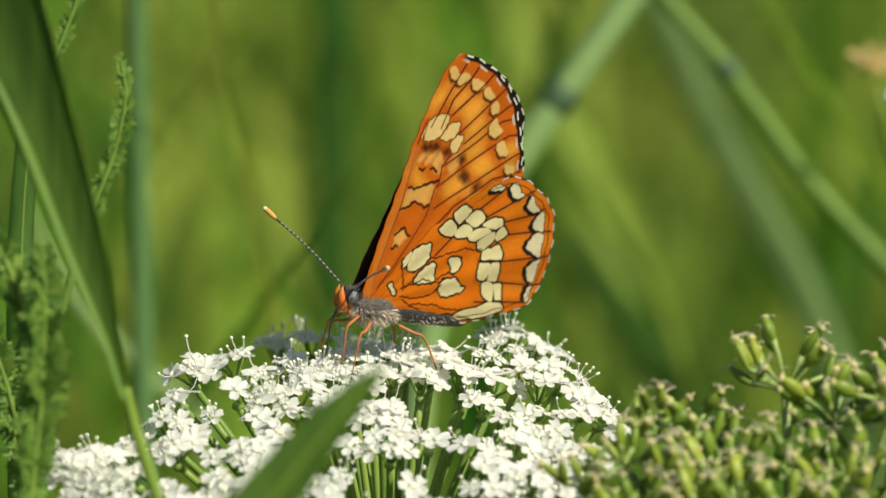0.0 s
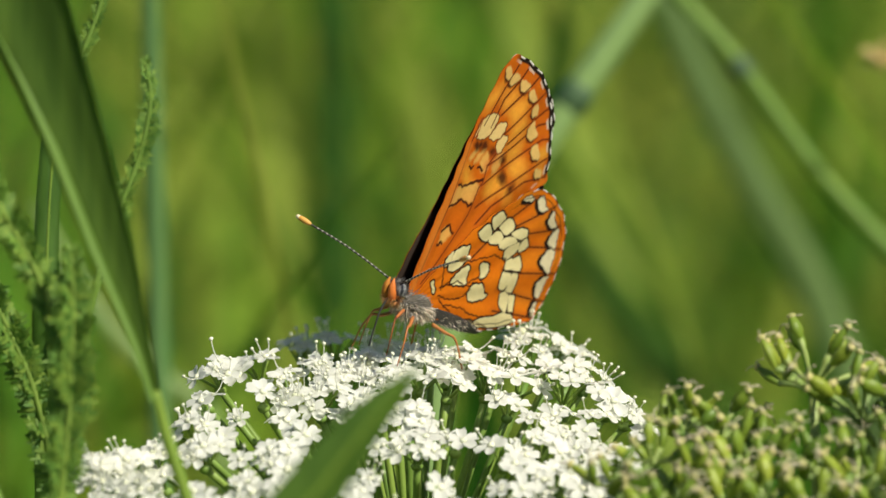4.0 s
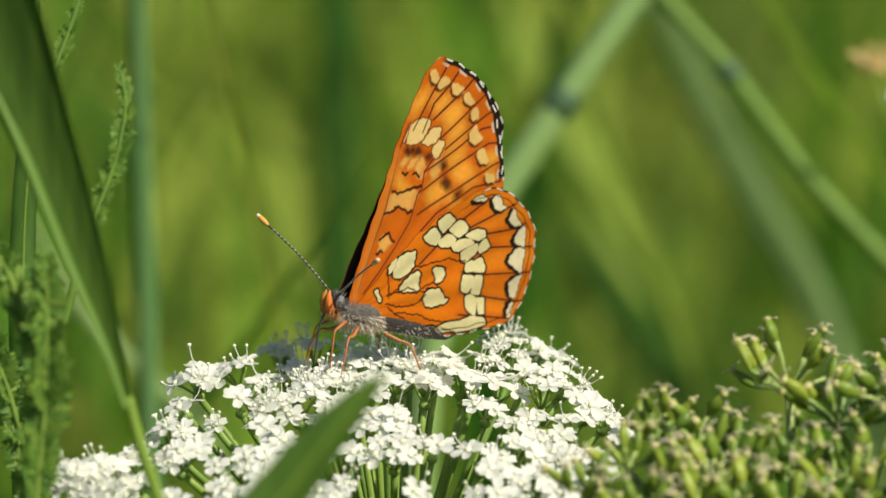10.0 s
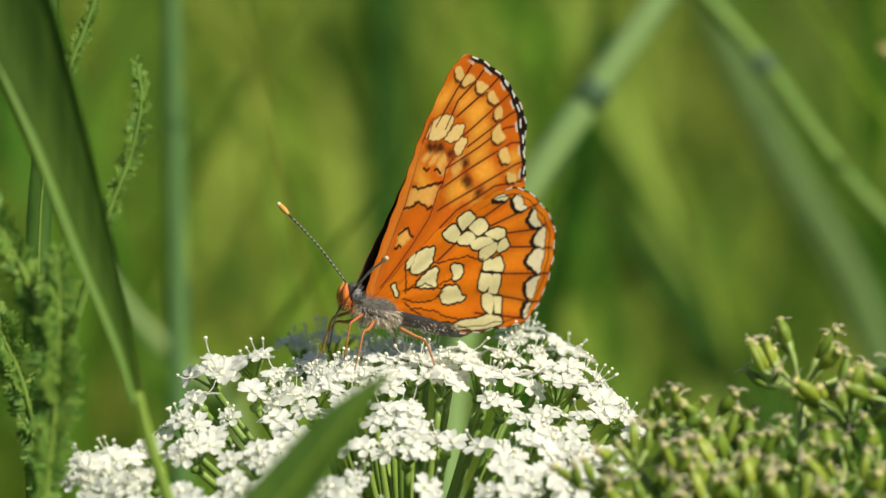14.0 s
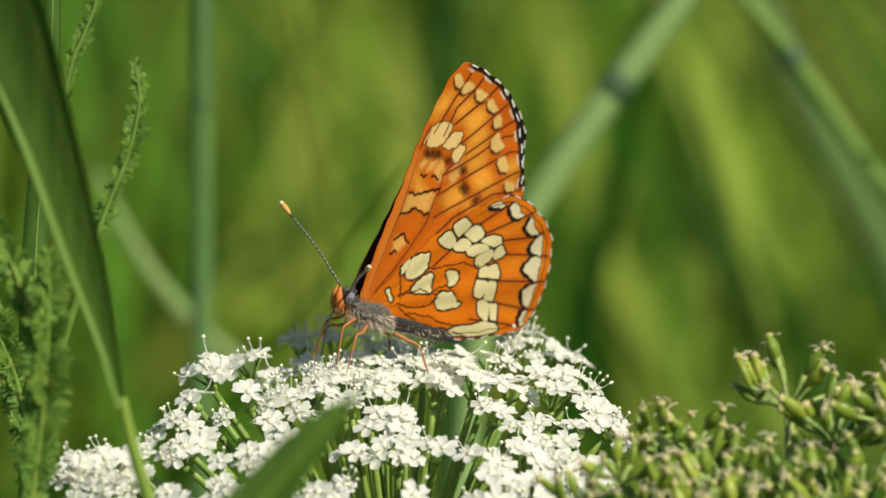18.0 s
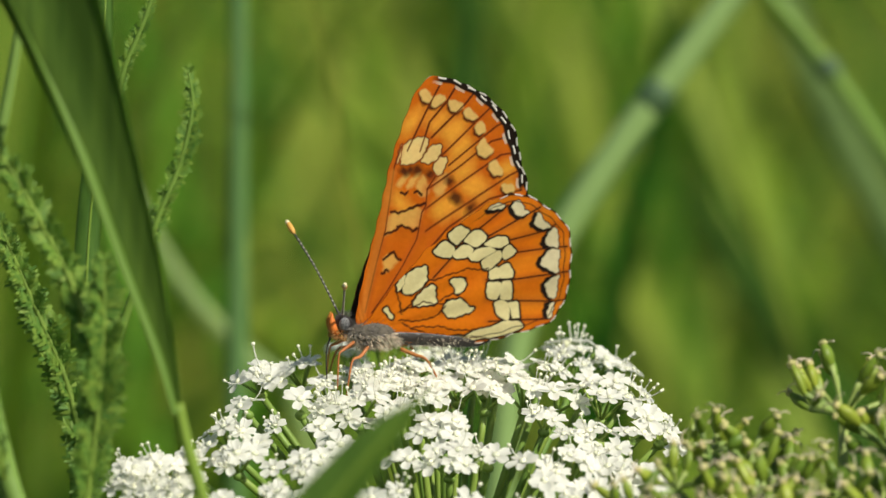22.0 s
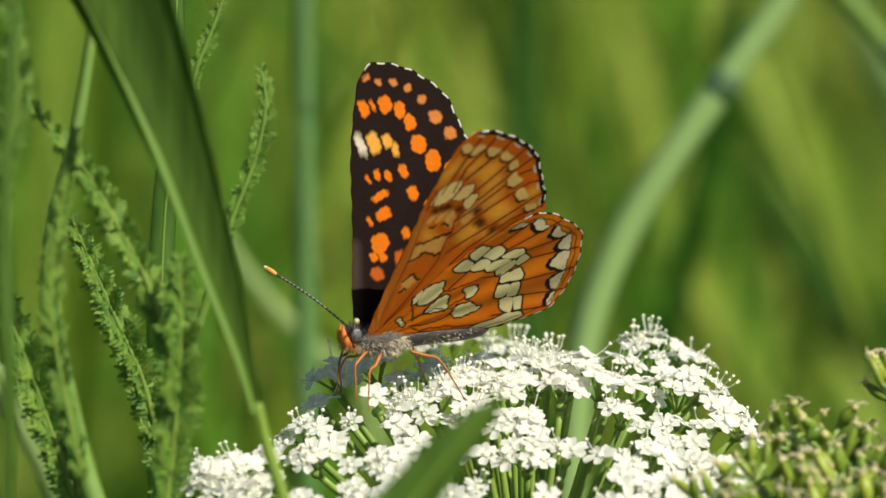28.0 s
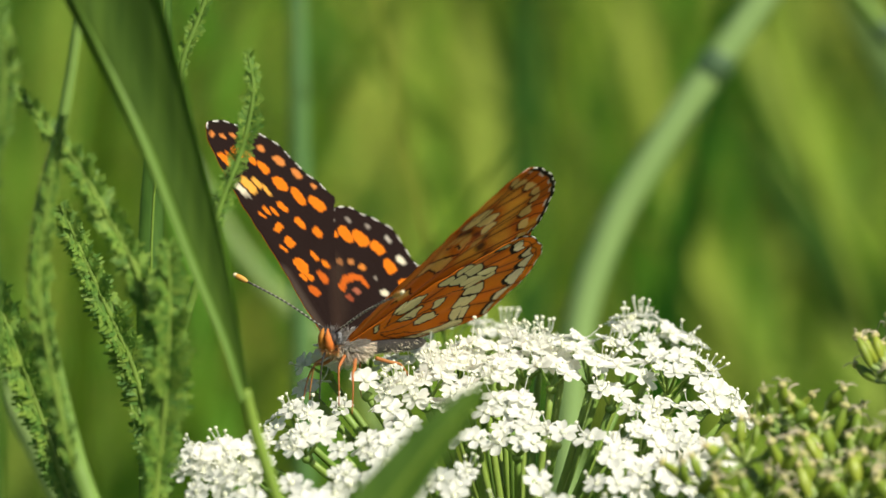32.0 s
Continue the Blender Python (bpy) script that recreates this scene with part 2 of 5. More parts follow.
# ---- ground and meadow ----
def ground():
    verts, faces = [], []
    xs = [-60000, -9000, -3000] + [-1500 + 150 * i for i in range(21)] + [3000, 9000, 60000]
    ys = [-60000, -9000, -2500] + [-1200 + 200 * i for i in range(32)] + [8000, 20000, 60000]
    for y in ys:
        for x in xs:
            verts.append((x, y, 12 * noise.noise(Vector((x * 0.004, y * 0.004, 0.3)))))
    w = len(xs)
    for i in range(len(ys) - 1):
        for j in range(w - 1):
            faces.append((i * w + j, i * w + j + 1, (i + 1) * w + j + 1, (i + 1) * w + j))
    ob = new("ground", mesh_of("ground", verts, faces, M_GROUND))
    tagged(ob, "dark mossy soil under the tall meadow grass", "ground", kind="structure")


ground()


def meadow(name, label, mat, count, seed, width, height, low=0):
    """Tall grass behind the flower, denser along the line of sight, lower in front of it."""
    rng = random.Random(seed)
    verts, faces = [], []
    made = 0
    while made < count:
        if rng.random() < 0.72:
            y = 240 + 4200 * rng.random() ** 1.5
            x = rng.gauss(0, 1) * (55 + 0.13 * (y + 500))
            h = rng.uniform(*height)
        else:
            y = rng.uniform(-1100, 4500)
            x = rng.uniform(-1500, 1500)
            h = rng.uniform(*height)
            if y < 240:
                if abs(x) < 170:
                    continue
                h *= 0.55
        made += 1
        lean = Vector((rng.gauss(0, 0.16), rng.gauss(0, 0.16), 0))
        bend = Vector((rng.gauss(0, 0.3), rng.gauss(0, 0.25), 0))
        w = rng.uniform(*width) * (1 + max(0, y) / 3500)
        turn = rng.uniform(-1.0, 1.0)
        a = Vector((math.cos(turn), math.sin(turn), 0))
        if y < 480 and bend.length > 0.25 or y < 1600 and h < low:
            continue
        k0 = len(verts)
        for k in range(7):
            s = k / 6
            c = Vector((x, y, 0)) + (Vector((0, 0, 1)) + lean) * (h * s) + bend * (h * s ** 3) - Vector((0, 0, 1)) * (h * 0.2 * s ** 4 * bend.length * 3)
            ww = w * (1 - s ** 3) * 0.5 + 0.1
            f = Vector((-a.y, a.x, 0)) * (ww * 0.4)
            verts += [c - a * ww + f, c, c + a * ww + f]
        for k in range(6):
            q = k0 + 3 * k
            faces += [(q, q + 1, q + 4, q + 3), (q + 1, q + 2, q + 5, q + 4)]
    ob = new(name, mesh_of(name, verts, faces, mat))
    tagged(ob, label, "grass", kind="stuff")


meadow("meadow_grass", "tall fresh green grass of the meadow behind", M_MEADOW, 5000, 3, (3, 8), (380, 760))
meadow("pale_meadow_grass", "pale yellow-green grass stalks and blades behind", M_MEADOW_PALE, 3500, 4, (2, 6), (440, 860), 640)


def meadow_round(count, seed):
    """The same meadow on all sides, lower and sparser, clear of the line of sight."""
    rng = random.Random(seed)
    verts, faces = [], []
    for _ in range(count):
        x, y = rng.uniform(-4600, 4600), rng.uniform(-4200, 5200)
        if abs(x) < 260 + 0.16 * max(0, y + 500) and y > -900:
            continue
        h, w = rng.uniform(220, 480), rng.uniform(6, 13)
        turn = rng.uniform(0, math.pi)
        a = Vector((math.cos(turn), math.sin(turn), 0))
        bend = Vector((rng.gauss(0, 0.35), rng.gauss(0, 0.35), 0))
        k0 = len(verts)
        for s in (0, 0.35, 0.7, 1.0):
            c = Vector((x, y, -8)) + Vector((0, 0, 1)) * (h * s * (1 - 0.25 * s)) + bend * (h * s * s)
            ww = w * (1 - 0.94 * s * s) * 0.5
            verts += [c - a * ww, c + a * ww]
        for k in range(3):
            q = k0 + 2 * k
            faces.append((q, q + 1, q + 3, q + 2))
    tagged(new("meadow_grass", mesh_of("meadow_grass", verts, faces, M_MEADOW)), "lower green grass of the meadow all round", "grass", kind="stuff")


meadow_round(26000, 9)


# ---- the white umbel ----
def petal(rng, turn, size):
    """One notched petal, cupped, its tip rolled in."""
    verts, faces = [], []
    length, w = size * rng.uniform(0.9, 1.15), size * rng.uniform(0.58, 0.76)
    lift = rng.uniform(0.1, 0.4)
    rows, cols = 5, 4
    for i in range(rows + 1):
        s = i / rows
        half = w * 0.5 * (0.22 + 0.95 * math.sin(math.pi * min(1, s * 0.62 + 0.1)) ** 1.2)
        for j in range(cols + 1):
            u = 2 * j / cols - 1
            y = 0.18 + length * s - (0.2 * length * (1 - abs(u)) if i == rows else 0) - 0.16 * length * u * u * s
            z = lift * length * (s - 0.75 * s * s) + 0.16 * w * u * u + rng.uniform(-0.025, 0.025)
            x = u * half
            verts.append((x * math.cos(turn) - y * math.sin(turn), x * math.sin(turn) + y * math.cos(turn), z))
    for i in range(rows):
        for j in range(cols):
            k = i * (cols + 1) + j
            faces.append((k, k + 1, k + cols + 2, k + cols + 1))
    return verts, faces


def floret_mesh(seed, size, stamens):
    rng = random.Random(seed)
    pieces, mats = [], []
    for k in range(5):
        p = petal(rng, 2 * math.pi * k / 5 + rng.uniform(-0.12, 0.12), size * rng.uniform(0.85, 1.12))
        pieces.append(p)
        mats += [0] * len(p[1])
    d = egg((0, 0, 0.1), (0.3, 0.3, 0.2), 5, 7)
    pieces.append(d)
    mats += [1] * len(d[1])
    for k in range(stamens):
        t = 2 * math.pi * (k + 0.5) / 5 + rng.uniform(-0.3, 0.3)
        out, up = rng.uniform(0.5, 1.0), rng.uniform(1.1, 2.1)
        tip = (out * math.cos(t), out * math.sin(t), up)
        s = tube([(0.25 * math.cos(t), 0.25 * math.sin(t), 0.1), (tip[0] * 0.75, tip[1] * 0.75, up * 0.45), tip], (0.055, 0.045, 0.04), 4, 4)
        pieces.append(s)
        mats += [0] * len(s[1])
        e = egg(tip, (0.15, 0.19, 0.16), 4, 6)
        pieces.append(e)
        mats += [2] * len(e[1])
    verts, faces = join(*pieces)
    me = mesh_of("floret", verts, faces, [M_PETAL, M_DISC, M_ANTHER])
    me.polygons.foreach_set("material_index", mats)
    return me


FLORETS = [floret_mesh(20 + k, 1.12 + 0.06 * (k % 3), (5, 3, 0, 1, 0, 0, 1, 0)[k]) for k in range(8)]


def umbellet(plant, centre, node, rng, count, radius, pick=FLORETS, spread=1.0):
    """One small head: a bundle of pedicels that carries its florets, on a ray of its own."""
    c, nd = Vector(centre), Vector(node)
    up = ((c - nd).normalized() * 0.75 + Vector((0, -0.12, 0.8))).normalized()
    foot = c - up * (radius * 0.95)
    mid = nd.lerp(foot, 0.55) + Vector((0, 0, -1.2))
    part("ray", *tube([nd, mid, foot], (0.4, 0.32, 0.28), 8, 6), M_RAY, plant)
    rot = frame_from(up)
    head = part("umbellet", *egg(foot, (0.5, 0.5, 0.45), 5, 7), M_RAY, plant)
    for k in range(max(0, count // 2 - 3)):
        t, r = rng.uniform(0, 6.28), radius * 0.7 * math.sqrt(rng.random())
        p = c + rot @ Vector((r * math.cos(t), r * math.sin(t), 0.25 * radius + rng.uniform(0, 0.4)))
        part("bud", *egg(p, (0.42, 0.36, 0.38), 6, 7, rough=0.1), M_BUD, head)
    count = max(1, count)
    for k in range(count):
        r = math.sqrt((k + 0.5) / count) * rng.uniform(0.82, 1.18)
        t = k * 2.39996 + rng.uniform(-0.35, 0.35)
        tilt = min(r, 1.1) * 0.6 * spread
        way = rot @ Vector((math.sin(tilt) * math.cos(t), math.sin(tilt) * math.sin(t), math.cos(tilt)))
        flat = rot @ Vector((r * math.cos(t), r * math.sin(t), 0.35 * (1 - r * r)))
        p = c + flat * radius * 1.1 + Vector((rng.uniform(-.3, .3), rng.uniform(-.3, .3), rng.uniform(-.4, .4)))
        part("pedicel", *tube([foot, foot.lerp(p, 0.6) + way * 0.2, p], (0.15, 0.12, 0.15), 4, 4), M_RAY, head)
        lean = (way + up * 0.35 + Vector((rng.uniform(-.35, .35), rng.uniform(-.55, .1), 0))).normalized()
        f = new("floret", rng.choice(pick))
        f.parent = head
        m = Matrix.Translation((p - ORIGIN[head]) * MM) @ frame_from(lean).to_4x4() @ Matrix.Rotation(t, 4, "Z")
        f.matrix_basis = m @ Matrix.Scale(rng.uniform(0.82, 1.1), 4)
    return head


def white_umbel():
    rng = random.Random(11)
    plant = thing("flowering_umbel", "white flowering umbel on a green stem, a butterfly on top", "flower", (-14, 30, 0))
    node = (-4.5, -5, 571)
    part("stem", *tube([(-14, 30, -5), (-13, 20, 200), (-8, 4, 420), node], (2.2, 2.0, 1.6, 1.1), 24, 10), M_STEM, plant)
    edge = [(-20.6, -2.0, 590.2, 5, 1.5), (-17.3, -0.1, 590.6, 6, 1.8), (-21.3, -6.4, 589.1, 2, 1.1), (-18.6, -10.1, 588.2, 1, 0.3), (-15.0, -3.2, 589.8, 3, 1.5),
            (-12.2, -6.6, 589.0, 6, 1.8), (-14.8, -10.6, 588.1, 2, 0.9), (-9.8, -3.5, 589.7, 6, 1.8), (-10.8, -9.8, 588.2, 2, 0.7), (-29.6, -20.7, 586.0, 5, 1.5),
            (-27.1, -19.2, 586.2, 6, 1.7), (-24.9, -17.9, 586.5, 5, 1.3), (-22.5, -12.2, 587.8, 5, 1.7), (-19.7, -14.4, 587.2, 3, 1.0), (-21.4, -16.9, 586.7, 5, 1.5),
            (-18.4, -18.2, 586.4, 1, 0.3), (-25.9, -23.9, 585.2, 3, 1.0), (-21.9, -24.9, 585.0, 2, 1.0)]
    front = [(-17.6, -23.2, 585.3, 3, 1.3), (-15.0, -17.9, 586.4, 6, 1.8), (-15.3, -24.5, 585.0, 5, 1.5), (-4.9, -10.4, 588.0, 7, 2.1), (-4.2, -15.0, 586.9, 6, 2.0),
            (-1.1, -15.0, 586.9, 2, 0.8), (-7.9, -16.1, 586.7, 2, 0.7), (-9.2, -23.8, 585.1, 5, 1.7), (-2.8, -22.8, 585.2, 1, 0.3), (-7.2, -4.9, 589.0, 2, 0.9),
            (-0.8, 0.7, 590.7, 6, 2.0), (1.6, -2.2, 589.9, 7, 2.0), (-1.7, -3.9, 589.5, 3, 1.3), (4.3, -3.2, 589.6, 3, 1.5), (5.7, 8.0, 590.6, 10, 2.9),
            (9.5, 8.0, 589.6, 3, 1.3), (6.8, -0.3, 590.3, 2, 0.9), (8.3, -3.2, 589.6, 7, 2.3)]
    top = [(11.6, -6.4, 588.8, 5, 1.7), (7.9, -9.8, 588.0, 2, 0.9), (10.5, -9.3, 588.1, 2, 1.0), (14.0, -12.9, 587.2, 2, 0.7), (5.9, -15.9, 586.6, 6, 2.0),
            (7.1, -21.3, 585.4, 5, 1.8), (9.0, -16.9, 586.4, 3, 1.3), (2.8, -16.9, 586.4, 3, 1.3), (3.1, -23.4, 585.0, 2, 1.0), (5.9, -10.8, 587.8, 3, 1.3),
            (9.3, -23.2, 585.0, 3, 1.3), (11.6, -16.9, 586.3, 3, 1.0), (-14.1, 15.0, 588.8, 5, 1.7), (-11.3, 15.0, 589.3, 5, 1.8), (-5.1, 15.0, 587.5, 5, 1.8),
            (-7.5, 15.0, 588.8, 5, 1.7), (-20.1, -28.4, 584.2, 5, 1.5), (-12.2, -28.4, 584.1, 5, 1.5)]
    under = [(-24.9, -28.4, 584.3, 3, 1.5), (0.0, -29.0, 583.9, 3, 1.3), (-4.4, -29.5, 583.8, 3, 1.3), (4.4, -29.0, 583.9, 3, 1.3), (7.6, 8.0, 589.7, 3, 1.5)]
    between = [(-7.2, -3.0, 590.1, 5, 1.6), (-3.9, -2.0, 590.0, 4, 1.6), (-2.9, 4.0, 590.5, 4, 1.5), (-8.5, -8.0, 589.3, 3, 1.2), (2.9, 2.0, 590.7, 5, 1.7),
               (9.7, -2.0, 589.8, 3, 1.5), (3.3, -6.0, 588.3, 3, 1.2), (-24.4, -19.0, 585.1, 3, 1.3), (-28.2, -23.0, 584.9, 3, 1.5), (-13.4, -14.0, 587.4, 3, 1.2),
               (-16.7, -9.0, 589.6, 2, 0.9), (8.6, -13.0, 586.9, 3, 1.5), (12.8, -8.0, 587.7, 3, 1.0), (4.5, -21.0, 585.5, 3, 1.5),
               (-10.9, -3.0, 590.2, 6, 1.4), (-8.2, 0.0, 590.5, 7, 1.6), (-5.9, -4.0, 589.9, 6, 1.4), (-4.5, 2.0, 590.5, 7, 1.5),
               (-9.0, -9.0, 589.1, 4, 1.1), (-12.8, -1.0, 590.3, 5, 1.3), (-14.4, -8.0, 589.4, 4, 1.1), (-1.7, 0.0, 590.0, 6, 1.4)]
    for x, y, z, count, radius in edge + front + top + under + between:
        umbellet(plant, (x, y, z), node, rng, count, radius)


white_umbel()


def far_umbel():
    """A second white umbel, farther off, that shows only its nearest heads."""
    rng = random.Random(31)
    plant = thing("flowering_umbel", "white flowering umbel standing behind among the grass", "flower", (56, 45, 0))
    node = (54, 36, 592)
    part("stem", *tube([(56, 45, -5), (58, 42, 250), node], (2.0, 1.7, 1.0), 14, 8), M_STEM, plant)
    for x, y, z, count, radius in [(41.5, 32, 608.5, 12, 2.6), (42, 31, 604.3, 10, 2.3), (47, 30, 610, 15, 2.6), (53, 29, 611.5, 15, 3.6),
                                   (60, 32, 610.5, 15, 3.5), (66, 37, 606, 13, 3.3), (47, 42, 610, 14, 2.6), (56, 44, 611, 14, 2.6), (44, 27, 601, 8, 2)]:
        umbellet(plant, (x, y, z), node, rng, count, radius)


far_umbel()


# ---- the umbel in fruit ----
def fruit_mesh(seed, styles):
    """A ribbed green fruit with a yellow cap and thin spreading styles."""
    rng = random.Random(seed)
    n, m = 7, 10
    verts, faces = [], []
    length, r0 = rng.uniform(2.1, 3.0), rng.uniform(0.5, 0.68)
    for i in range(n + 1):
        s = i / n
        r = r0 * math.sin(math.pi * (0.1 + 0.83 * s)) ** 0.8
        for j in range(m):
            t = 2 * math.pi * j / m
            q = r * (1.0 if j % 2 else 0.86)
            verts.append((q * math.cos(t) * 1.15, q * math.sin(t) * 0.85, s * length))
    for i in range(n):
        for j in range(m):
            j2 = (j + 1) % m
            faces.append((i * m + j, i * m + j2, (i + 1) * m + j2, (i + 1) * m + j))
    body = (verts, faces)
    cap = egg((0, 0, length - 0.02), (0.26, 0.46, 0.4), 5, 8, rough=0.08, rot=Matrix.Rotation(-math.pi / 2, 3, 'Y'))
    pieces, mats = [body, cap], [0] * len(faces) + [1] * len(cap[1])
    for k in range(styles):
        t = k * math.pi + rng.uniform(-0.5, 0.5)
        o = rng.uniform(0.7, 1.3)
        s = tube([(0, 0, length + 0.2), (0.5 * o * math.cos(t), 0.5 * o * math.sin(t), length + 0.55), (1.2 * o * math.cos(t), 1.2 * o * math.sin(t), length + rng.uniform(0.0, 0.5))],
                 (0.085, 0.07, 0.05), 5, 4)
        pieces.append(s)
        mats += [2] * len(s[1])
    v, f = join(*pieces)
    me = mesh_of("fruit", v, f, [M_FRUIT, M_CAP, M_DRY])
    me.polygons.foreach_set("material_index", mats)
    return me


FRUITS = [fruit_mesh(50 + k, (2, 2, 1, 2, 2, 0)[k]) for k in range(6)]


def fruit_umbel():
    rng = random.Random(17)
    plant = thing("fruiting_umbel", "green umbel in fruit beside the white flowers", "plant", (38, -10, 0))
    node = (27, -31, 575)
    part("stem", *tube([(38, -10, -5), (36, -18, 250), (29, -30, 520), node], (2.2, 2.0, 1.5, 1.1), 24, 10), M_STEM, plant)
    heads = [(26.8, -22.0, 592.4, 15, 4.7), (19.4, -25.0, 589.2, 7, 3.2), (16.4, -26.0, 590.0, 6, 2.8), (30.3, -26.0, 590.7, 13, 4.0), (23.7, -31.0, 587.8, 7, 2.8),
             (20.0, -32.0, 587.4, 7, 2.7), (27.3, -32.0, 587.6, 6, 2.6), (32.3, -31.0, 588.2, 7, 3.0), (13.9, -31.0, 588.4, 6, 2.6), (10.8, -33.0, 587.0, 6, 2.2),
             (16.8, -34.0, 586.8, 7, 2.8)]
    lower = [(22.3, -36.0, 586.3, 7, 2.8), (25.8, -36.0, 585.8, 7, 2.8), (29.7, -35.0, 586.4, 7, 2.8), (19.3, -37.0, 585.6, 7, 2.8), (35.0, -27.0, 592.2, 12, 3.9),
             (36.4, -32.0, 587.8, 7, 3.0), (14.2, -36.0, 585.7, 6, 2.6), (32.8, -36.0, 585.7, 7, 2.8), (38.7, -30.0, 590.4, 10, 3.2), (21.4, -28.0, 588.5, 5, 2.0)]
    for x, y, z, count, radius in heads + lower:
        foot, nd = Vector((x, y, z)), Vector(node)
        up = ((foot - nd).normalized() * 0.4 + Vector((0, 0, 1))).normalized()
        part("ray", *tube([nd, nd.lerp(foot, 0.55) + Vector((0, 0, -1)), foot], (0.5, 0.42, 0.4), 8, 6), M_FRAY, plant)
        rot = frame_from(up)
        head = part("umbellet", *egg(foot, (0.5, 0.5, 0.45), 5, 7), M_RAY, plant)
        for k in range(count):
            tilt = 1.5 * math.sqrt((k + 0.4) / count) + rng.uniform(-0.15, 0.15)
            t = k * 2.39996 + rng.uniform(-0.4, 0.4)
            way = rot @ Vector((math.sin(tilt) * math.cos(t), math.sin(tilt) * math.sin(t), math.cos(tilt)))
            p = foot + way * radius * rng.uniform(0.6, 0.95)
            part("pedicel", *tube([foot, foot.lerp(p, 0.5) + up * 0.2, p], (0.2, 0.17, 0.26), 4, 5), M_FRAY, head)
            lean = (way * 0.7 + Vector((rng.uniform(-.8, .8), rng.uniform(-.8, .8), 0.55))).normalized()
            f = new("fruit", rng.choice(FRUITS))
            f.parent = head
            m = Matrix.Translation((p - ORIGIN[head]) * MM) @ frame_from(lean).to_4x4() @ Matrix.Rotation(t, 4, "Z")
            f.matrix_basis = m @ Matrix.Scale(rng.uniform(0.72, 1.0), 4)


fruit_umbel()


# ---- grass leaves and stalks near the flower ----
def leaf(plant, points, widths, across, fold, n, cols, mat, rib=None):
    """A grass leaf: its blade, and the midrib that stands out along it."""
    part("blade", *ribbon(points, widths, across, fold, n, cols), mat, plant)
    if rib is False:
        return
    shift = Vector(across).normalized().cross(Vector((0, 0, 1))).normalized() * 0.1
    part("midrib", *tube([Vector(p) + shift for p in points], [max(0.05, w * 0.045) for w in widths], n, 5), rib or M_RIB, plant)


def grass_plants():
    g = thing("grass_leaf", "broad dark green grass leaf with a pale edge", "grass", (-8, -60, 0))
    spine = [(-39.0, -35.3, 638), (-35.7, -36.3, 630.4), (-33.9, -36.9, 627.1), (-29.9, -38.8, 616.7), (-26.7, -40.6, 607.1), (-24.7, -41.8, 600.5), (-23.7, -42.6, 596.3)]
    leaf(g, spine, (8.6, 8.2, 7.6, 5.1, 3.3, 1.5, 0.9), (1, -0.28, 0.1), 0.16, 36, 6, M_BLADE, False)
    edge = [(x - w, y + 0.42 * w - 0.6, z) for (x, y, z), w in zip(spine, (3.4, 3.2, 3.0, 2.0, 1.3, 0.5, 0.1))]
    part("leaf_edge", *ribbon(edge, (1.2, 1.2, 1.15, 1.0, 0.9, 0.75, 0.6), (1, 0.3, 0.1), 0.2, 36, 3), M_RIB, g, "pale folded edge of the leaf")
    part("sheath", *tube([(-23.7, -42.6, 597), (-22.9, -43.1, 593.8), (-21.8, -43.7, 590.4), (-19.1, -45.3, 581.3), (-12, -55, 400), (-8, -60, -5)],
                         (0.42, 0.5, 0.5, 0.5, 0.9, 1.2), 30, 8), M_RIB, g)

    g = thing("grass_leaf", "short dark green grass leaf in front of the flowers", "grass", (-60, -90, 0))
    leaf(g, [(-60, -90, -5), (-48, -86, 420), (-30, -80.5, 570), (-20.9, -78.7, 585.8), (-15, -77.5, 592.3), (-11.1, -76.7, 596.9), (-8, -76, 600.8), (-5.6, -75.5, 603.4), (-3.9, -75.2, 605.2)],
                          (4, 5, 5.5, 5.2, 4.8, 4.3, 3.3, 1.9, 0.15), (0.75, 0.3, -0.6), 0.3, 40, 6, M_BLADE)

    g = thing("grass_leaf", "narrow dark grass leaf standing upright", "grass", (-34, 8, 0))
    leaf(g, [(-34, 8, -5), (-34, -8, 400), (-33.4, -14.5, 596.3), (-33.3, -12.9, 604.2), (-32.6, -10.9, 613.9), (-32.4, -9.3, 622.5)],
                          (2.5, 2.4, 2.2, 2.0, 1.9, 1.3), (1, 0.3, 0), 0.35, 30, 4, M_BLADE)

    g = thing("grass_stalk", "pale green grass stalk bending across behind", "grass", (-8, 60, 0))
    line = [(-8, 60, -5), (-7, 80, 380), (-4.7, 89.3, 546.7), (-3.2, 91.6, 558.5), (-1.8, 94.5, 572.7), (1.4, 96.5, 581.9), (5.9, 98.1, 589.5), (11.6, 100, 597.6), (18, 102, 606.3), (21.8, 103.1, 611.2), (30, 106, 622)]
    part("culm", *tube(line, (1.6, 1.6, 1.5, 1.5, 1.55, 1.6, 1.6, 1.6, 1.5, 1.4, 1.2), 50, 10), M_CULM, g)
    part("culm_node", *tube([(10.6, 99.7, 596.2), (11.4, 99.9, 597.3), (12.1, 100.1, 598.4)], (1.62, 1.85, 1.62), 8, 10), M_NODE, g, "dark swollen joint of the stalk")

    g = thing("grass_stalk", "thin yellow-green grass stalk leaning over behind", "grass", (85, 108, 0))
    line = [(85, 108, -5), (75, 112, 480), (55.6, 115.8, 565.8), (44.7, 117.9, 577.5), (36.8, 119.4, 586), (28.4, 121.4, 597.3), (22.6, 122.5, 603.9), (19.7, 123.1, 607.3), (12, 124, 617)]
    part("culm", *tube(line, (1.3, 1.2, 1.0, 1.0, 1.0, 1.0, 0.9, 0.9, 0.8), 40, 8), M_RIB, g)
